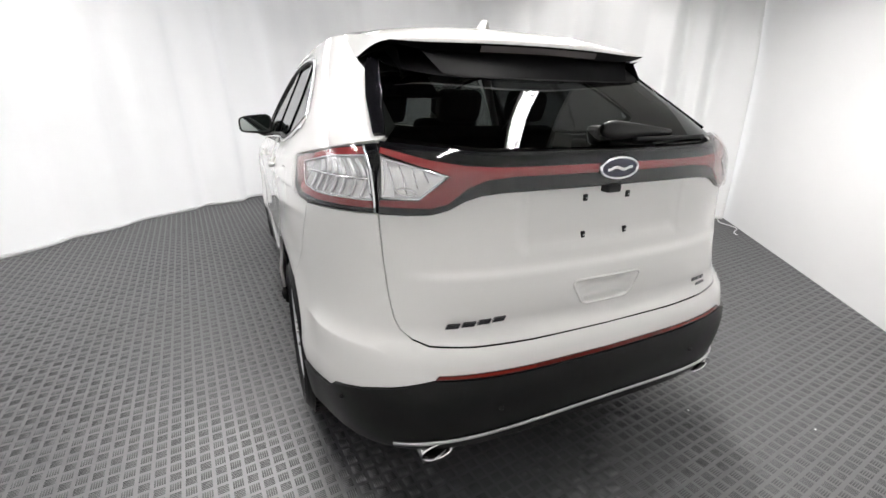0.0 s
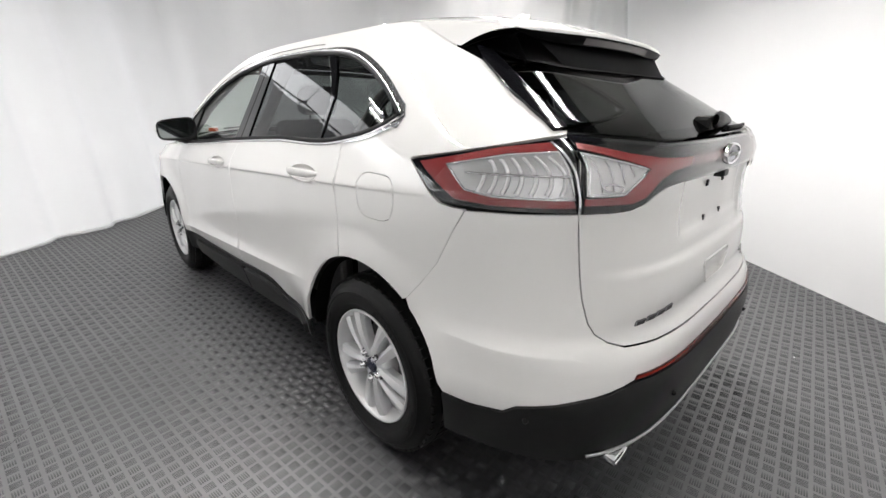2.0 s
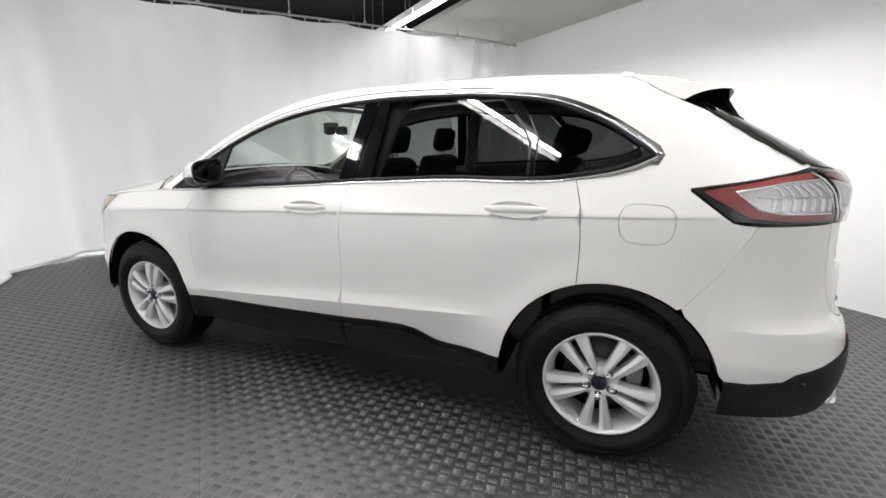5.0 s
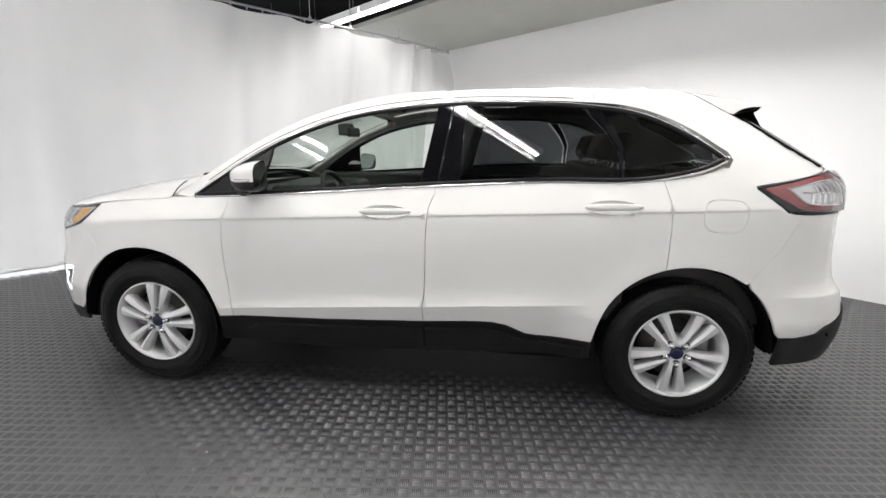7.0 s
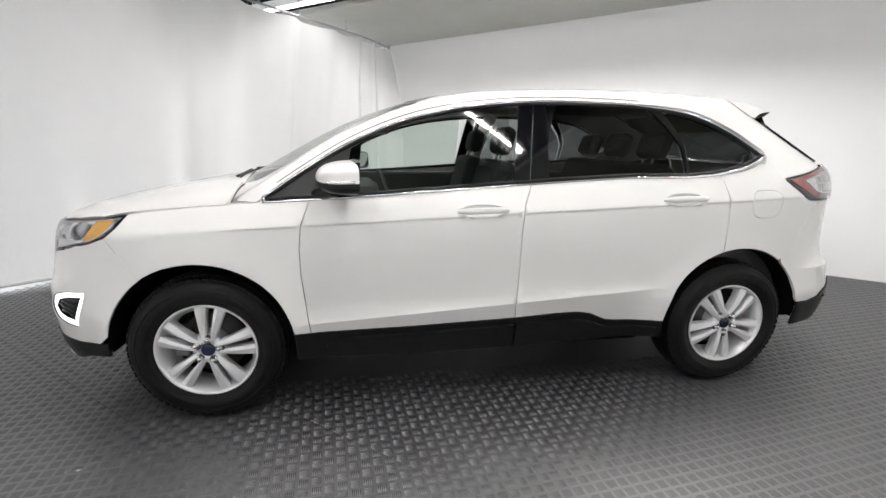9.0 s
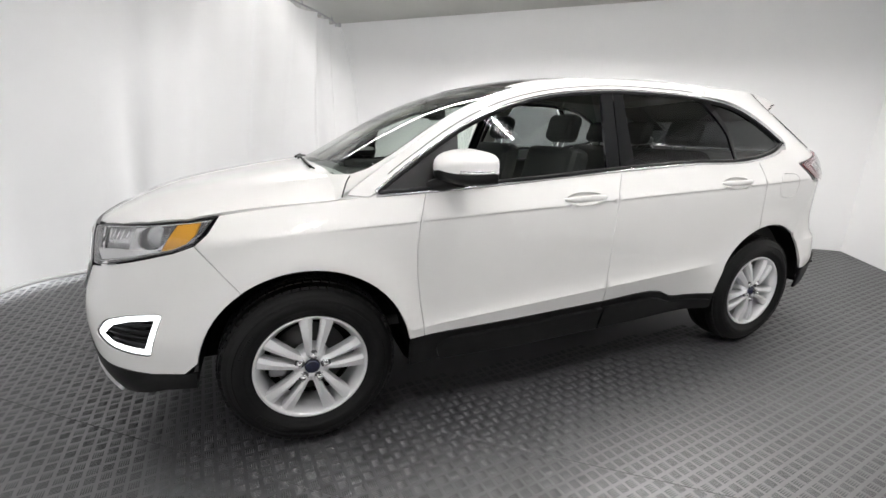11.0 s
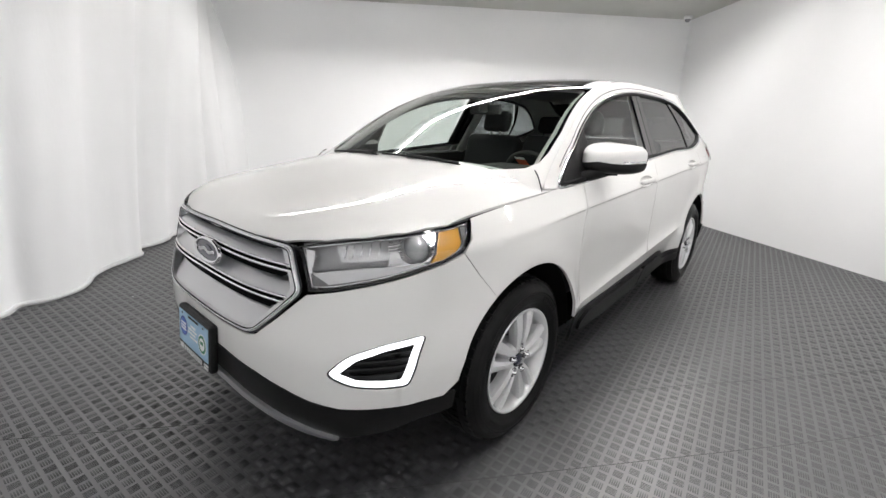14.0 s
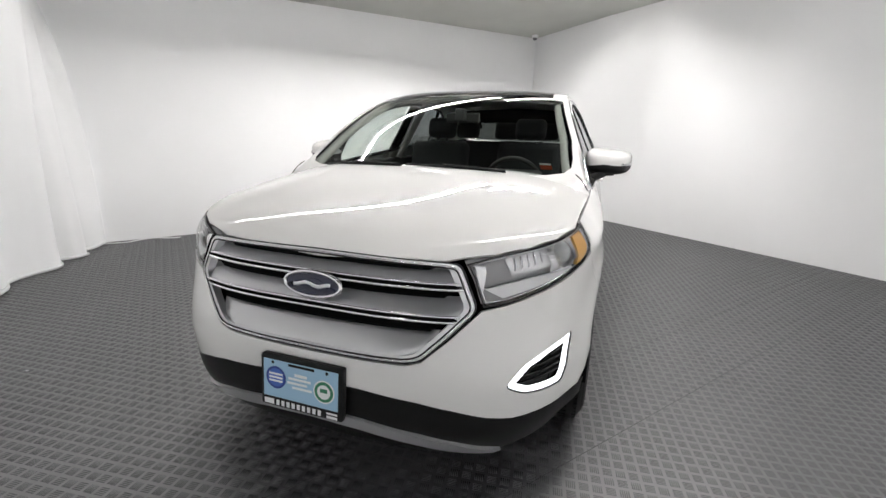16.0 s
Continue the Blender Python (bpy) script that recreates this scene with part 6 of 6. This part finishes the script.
        finish("rib", tube_mesh("rib", pts, 0.0022, 5), LAMP_SILVER, head)
    L = np.array(dense(shrink(HL, 0.011), 0.03))
    finish("chrome_line", tube_mesh("chrome_line", wrap_map(1, sign, -0.012)(L[:, 0], L[:, 1]), 0.003, 5, True), LAMP_SILVER, head)
    panel("lens", shrink(HL, 0.004), M, LENS_CLEAR, head, raise_by=0.0, step=0.03, thick=0.008)
    # daytime lamp in the bumper
    drl = panel("daytime_lamp", DRL_R, wrap_map(1, sign, -0.045), BLACK_PLASTIC, bumper, step=0.03, flange=False, label="daytime running lamp in a black pocket")
    rim_o, rim_i = shrink(DRL_R, 0.0045), shrink(DRL_IN, 0.002)
    panel("light_frame", rim_o, wrap_map(1, sign, -0.010), DRL_GLOW, drl, holes=[rim_i], step=0.02, thick=0.006, label="glowing white lamp frame")
    panel("bezel", DRL_R, wrap_map(1, sign, -0.004), GLOSS_BLACK, drl, holes=[shrink(DRL_R, 0.0045)], step=0.02, thick=0.03)
    for k in range(4):
        z = 0.534 + 0.024 * k
        g_in, g_out = span(DRL_IN, z)
        gs = np.linspace(g_in - 0.008, g_out + 0.008, 8)
        finish("louvre", tube_mesh("louvre", wrap_map(1, sign, -0.034)(gs, z + 0 * gs), 0.005, 5, squash=(0.009, 0.004)), BLACK_PLASTIC, drl)

# dealer plate in its holder
plate = part("plate_holder", bevelled_box(-0.168, 0.168, -0.022, 0.010, -0.098, 0.098, 0.010, 2), BLACK_PLASTIC, car, "black dealer plate frame")
plate.matrix_basis = Matrix.Translation((0.012, 2.385, 0.495)) @ pose(0, 0, 0, 6)
part("card", bevelled_box(-0.152, 0.152, 0.0095, 0.0125, -0.058, 0.082, 0.001, 1), PLATE_BLUE, plate, "pale blue printed card")


def disc(x, z, r, d, mat, name="print"):
    bm = bmesh.new()
    n = 24
    a = [bm.verts.new((x + r * math.cos(2 * math.pi * i / n), d, z + r * math.sin(2 * math.pi * i / n))) for i in range(n)]
    bm.faces.new(a)
    return part(name, bm, mat, plate)


def bar(x0, x1, z0, z1, d, mat, name="print"):
    bm = bmesh.new()
    box(bm, x0, x1, d - 0.001, d, z0, z1)
    return part(name, bm, mat, plate)


disc(0.098, 0.018, 0.042, 0.0131, NAVY_PRINT)
disc(0.098, 0.018, 0.034, 0.0136, mat_new("mid_blue_print", (0.06, 0.14, 0.5), 0.5))
for k in range(3):
    bar(0.070, 0.126, 0.002 + 0.013 * k, 0.009 + 0.013 * k, 0.0145, WHITE_PRINT)
disc(-0.098, 0.004, 0.042, 0.0131, WHITE_PRINT)
disc(-0.098, 0.004, 0.037, 0.0136, GREEN_PRINT)
disc(-0.098, 0.004, 0.026, 0.0141, WHITE_PRINT)
bar(-0.112, -0.084, 0.002, 0.016, 0.0150, GREEN_PRINT)
for x0, x1, z0, z1 in ((-0.045, 0.045, 0.022, 0.030), (-0.03, 0.05, 0.006, 0.014), (-0.05, 0.03, -0.010, -0.002), (-0.03, 0.02, 0.036, 0.046)):
    bar(x0, x1, z0, z1, 0.0140, WHITE_PRINT)
bar(-0.06, 0.045, 0.070, 0.079, 0.0145, BLACK_PLASTIC)
for x in (-0.11, 0.11):
    disc(x, 0.074, 0.006, 0.0145, BLACK_PLASTIC)
for k in range(9):
    x = 0.093 - 0.0215 * k
    bar(x - 0.0062, x + 0.0062, -0.088, -0.068, 0.0115, WHITE_PRINT)
bar(0.110, 0.150, -0.088, -0.068, 0.0115, WHITE_PRINT)
bar(-0.15, -0.108, -0.090, -0.080, 0.0115, WHITE_PRINT)
bar(-0.15, -0.108, -0.075, -0.068, 0.0115, WHITE_PRINT)

# ---- mirrors ----
for sign in (-1, 1):
    mirror = thing("wing_mirror", "white-capped wing mirror", "")
    mirror.parent = car
    del mirror["label"]
    cx, cz, y0, y1 = 0.968, 1.216, 0.695, 0.855

    def shell(a0, a1, n=20):
        th = np.linspace(a0, a1, n)
        rows = []
        for d in np.sin(np.linspace(0, 1, 16) * math.pi / 2):
            k = max(1 - d**2.6, 0.0) ** 0.42
            hx, hz = 0.126 * (0.02 + 0.98 * k), 0.072 * (0.02 + 0.98 * k)
            c, s = np.cos(th), np.sin(th)
            x = cx - 0.030 * d + hx * np.sign(c) * np.abs(c) ** 0.5
            z = cz - 0.012 * d + hz * np.sign(s) * np.abs(s) ** 0.5 * (1 - 0.16 * (x - cx) / 0.128 * (s > 0))
            rows.append(np.stack([sign * x, np.full_like(th, y0 + (y1 - y0) * d) - 0.035 * (x - cx) / 0.128, z], -1))
        return np.stack(rows)
    split = -0.05
    finish("mirror_cap", grid_mesh("mirror_cap", shell(split, math.pi - split)), PAINT, mirror, "white painted mirror cap")
    finish("mirror_base", grid_mesh("mirror_base", shell(math.pi - split, 2 * math.pi + split)), BLACK_PLASTIC, mirror)
    th = np.linspace(0, 2 * np.pi, 28, endpoint=False)
    c, s = np.cos(th), np.sin(th)
    qx, qz = np.sign(c) * np.abs(c) ** 0.5, np.sign(s) * np.abs(s) ** 0.5
    rim = np.stack([sign * (cx + 0.128 * qx), y0 - 0.035 * qx, cz + 0.072 * qz * (1 - 0.16 * qx * (s > 0))], -1)
    ctr = rim.mean(0)
    finish("mirror_rim", grid_mesh("mirror_rim", np.stack([rim, ctr + (rim - ctr) * 0.9 + np.array([0, 0.004, 0]), ctr + (rim - ctr) * 0.88 + np.array([0, 0.018, 0])]), close_v=True), BLACK_PLASTIC, mirror)
    bm = bmesh.new()
    bm.faces.new([bm.verts.new(ctr + (p - ctr) * 0.9 + np.array([0, 0.008 - 0.17 * (p[2] - ctr[2]), 0])) for p in rim])
    part("mirror_glass", bm, mat_new("mirror_silver", (0.34, 0.37, 0.37), 0.02, 1.0), mirror, "silvered mirror glass")
    t = np.linspace(0, 1, 8)
    P = []
    for k in t:
        p0 = np.array([0.862, 0.875, 1.120]) * (1 - k) + np.array([0.955, 0.775, 1.165]) * k
        P.append([(sign * p0[0], p0[1] + 0.042 * math.cos(a), p0[2] + (0.032 + 0.004 * k) * math.sin(a)) for a in np.linspace(0, 2 * np.pi, 10, endpoint=False)])
    finish("mirror_arm", grid_mesh("mirror_arm", np.array(P), close_v=True), BLACK_PLASTIC, mirror)
    sig = shell(-0.05, 1.3, 30)[1:10, 0] + np.array([0.0, 0.0, 0.006])
    sig[:, 0] += sign * 0.001
    finish("turn_signal", tube_mesh("turn_signal", sig, 0.008, 6), LAMP_SILVER, mirror, "clear turn signal strip")
    tray = np.stack([np.array([(sign * x, 0.775 + w * (0.050 - 0.02 * k), z + h) for w, h in ((-1, 0.012), (-0.8, -0.018), (0.8, -0.018), (1, 0.012), (0.6, 0.022), (-0.6, 0.022))]) for k, (x, z) in enumerate(((0.845, 1.150), (0.90, 1.150), (0.95, 1.152), (1.0, 1.156)))])
    finish("mirror_tray", grid_mesh("mirror_tray", tray, close_v=True), BLACK_PLASTIC, mirror)

# front wipers and cowl
panel("cowl", [(-0.80, 1.15), (0.80, 1.15), (0.78, 1.24), (0.4, 1.37), (0.0, 1.41), (-0.4, 1.37), (-0.78, 1.24)], lambda a, b: np.stack([a + 0 * b, b + 0 * a, 1.155 - 0.10 * (np.abs(a) / 0.8) ** 3 + 0.02 * (1.4 - b) + 0 * b], -1), BLACK_PLASTIC, car, step=0.08, flange=False)
for x0, x1, b0, b1 in ((-0.44, 0.06, 0.05, 0.11), (0.08, 0.56, 0.05, 0.11)):
    t = np.linspace(0, 1, 14)
    ks = (x0 + (x1 - x0) * t) / 0.80
    pts = roof_map(ks, b0 + (b1 - b0) * np.sin(t * 1.57)) + np.array([0, 0.008, 0.009])
    w = finish("front_wiper", tube_mesh("front_wiper", pts, 0.006, 6), DARK_SEAL, car)
    arm = np.stack([pts[0] * (1 - k) + pts[8] * k + np.array([0, 0.012, 0.002]) * (1 - k) + np.array([0, 0.004, 0.008]) for k in np.linspace(0, 1, 8)])
    finish("arm", tube_mesh("arm", arm, 0.007, 6), BLACK_PLASTIC, w)

# ---- cabin ----
part("dashboard", bevelled_box(-0.74, 0.74, 0.62, 1.20, 0.80, 1.085, 0.05, 3), CABIN_PLASTIC, car)
part("instrument_hood", bevelled_box(-0.58, -0.18, 0.58, 0.86, 1.02, 1.135, 0.035, 3), CABIN_PLASTIC, car)
part("centre_console", bevelled_box(-0.13, 0.13, -0.25, 0.75, 0.48, 0.80, 0.03, 2), CABIN_PLASTIC, car)
part("cabin_floor", bevelled_box(-0.78, 0.78, -2.0, 1.15, 0.44, 0.49, 0.01, 1), CABIN_PLASTIC, car)
th = np.linspace(0, 2 * np.pi, 40, endpoint=False)
ring = np.stack([0.188 * np.cos(th), 0 * th, 0.188 * np.sin(th)], -1)
me = tube_mesh("steering_wheel", ring, 0.016, 8, True)
sw = finish("steering_wheel", me, CABIN_PLASTIC, car, "dark steering wheel")
sw.matrix_basis = Matrix.Translation((-0.375, 0.50, 1.03)) @ pose(0, 0, 0, -24)
for m0 in (0, 120, 240):
    part("spoke", bevelled_box(-0.022, 0.022, -0.012, 0.012, -0.18, 0.0, 0.006, 1, pose(0, 0, 0, 0, m0, 0)), CABIN_PLASTIC, sw)
part("boss", bevelled_box(-0.065, 0.065, -0.03, 0.02, -0.055, 0.055, 0.02, 2), CABIN_PLASTIC, sw)


def seat(x, y, wide, lean=14):
    s = thing("seat", "charcoal cloth car seat", "")
    del s["label"]
    s.parent = car
    part("cushion", bevelled_box(-wide, wide, -0.02, 0.48, 0.60, 0.76, 0.05, 3), SEAT_CLOTH, s)
    part("backrest", bevelled_box(-wide, wide, -0.075, 0.065, 0.0, 0.60, 0.055, 3, Matrix.Translation((0, -0.02, 0.70)) @ pose(0, 0, 0, lean)), SEAT_CLOTH, s)
    n = 1 if wide < 0.4 else 3
    for k in range(n):
        hx = 0 if n == 1 else (-0.42, 0.0, 0.42)[k]
        m = Matrix.Translation((hx, -0.02, 0.70)) @ pose(0, 0, 0, lean)
        part("headrest", bevelled_box(-0.125, 0.125, -0.05, 0.05, 0.63, 0.80, 0.045, 3, m), SEAT_CLOTH, s)
        for px in (-0.05, 0.05):
            part("headrest_post", bevelled_box(px - 0.006, px + 0.006, -0.006, 0.006, 0.56, 0.66, 0.002, 1, m), CHROME, s)
    s.matrix_basis = Matrix.Translation((x, y, 0))
    return s


seat(-0.38, 0.02, 0.255)
seat(0.38, 0.02, 0.255)
seat(0.0, -0.92, 0.66, 18)
for sign in (-1, 1):
    part("door_trim", bevelled_box(-0.03, 0.03, -1.15, 0.98, 0.50, 1.13, 0.02, 2, Matrix.Translation((sign * 0.83, 0, 0))), CABIN_PLASTIC, car)
    part("arm_rest", bevelled_box(-0.05, 0.04, -0.15, 0.60, 0.86, 0.93, 0.02, 2, Matrix.Translation((sign * 0.78, 0, 0))), CABIN_PLASTIC, car)
    pt = np.array([(sign * x, -0.20 - 0.04 * k, z) for k, (x, z) in enumerate(((0.845, 1.06), (0.79, 1.2), (0.715, 1.36), (0.655, 1.50), (0.60, 1.60)))])
    finish("pillar_trim", tube_mesh("pillar_trim", pt, 0.03, 8, squash=(0.05, 0.02)), HEADLINER, car)
    a = roof_map(np.full(10, sign * 0.925), np.linspace(0.15, 2.95, 10)) - np.array([0, 0.02, 0.03])
    finish("pillar_trim", tube_mesh("pillar_trim", a, 0.03, 8, squash=(0.034, 0.024)), HEADLINER, car)
    part("load_trim", bevelled_box(-0.03, 0.03, -1.9, -1.18, 0.5, 1.2, 0.02, 2, Matrix.Translation((sign * 0.78, 0, 0))), CABIN_PLASTIC, car)
panel("headliner", [(-0.93, 3.1), (0.93, 3.1), (0.93, 6.9), (-0.93, 6.9)], roof_map, HEADLINER, car, holes=[[(-0.62, 3.3), (0.62, 3.3), (0.62, 5.4), (-0.62, 5.4)]], raise_by=-0.045, step=0.12, flange=False)
part("rear_view_mirror", bevelled_box(-0.12, 0.12, -0.015, 0.015, -0.03, 0.035, 0.012, 2, Matrix.Translation((0.0, 0.52, 1.455))), CABIN_PLASTIC, car)
part("mirror_stem", bevelled_box(-0.03, 0.03, 0.0, 0.10, -0.02, 0.06, 0.012, 2, Matrix.Translation((0.0, 0.52, 1.455))), CABIN_PLASTIC, car)
card = part("dash_card", bevelled_box(-0.032, 0.032, -0.001, 0.001, -0.03, 0.008, 0.0005, 1), ORANGE_CARD, car, "orange and white card behind the windscreen")
card.matrix_basis = Matrix.Translation((-0.635, 1.065, 1.195)) @ pose(0, 0, 0, -48, 0, -12)
part("card_top", bevelled_box(-0.032, 0.032, -0.001, 0.001, 0.008, 0.022, 0.0005, 1), WHITE_PRINT, card)

# ---- tiny scraps on the floor ----
for k, (x, y, turn) in enumerate(((1.16, -2.56, 20), (0.74, -2.24, 70), (2.04, 2.19, 40))):
    scrap = part("paper_scrap", bevelled_box(-0.006, 0.006, -0.0035, 0.0035, 0.0015, 0.0035, 0.0008, 1), WHITE_PRINT)
    scrap.matrix_basis = pose(x, y, 0.0005, 0, 0, turn)
    tagged(scrap, "tiny white paper scrap lying on the dark floor", "scrap", "scraps on the floor")
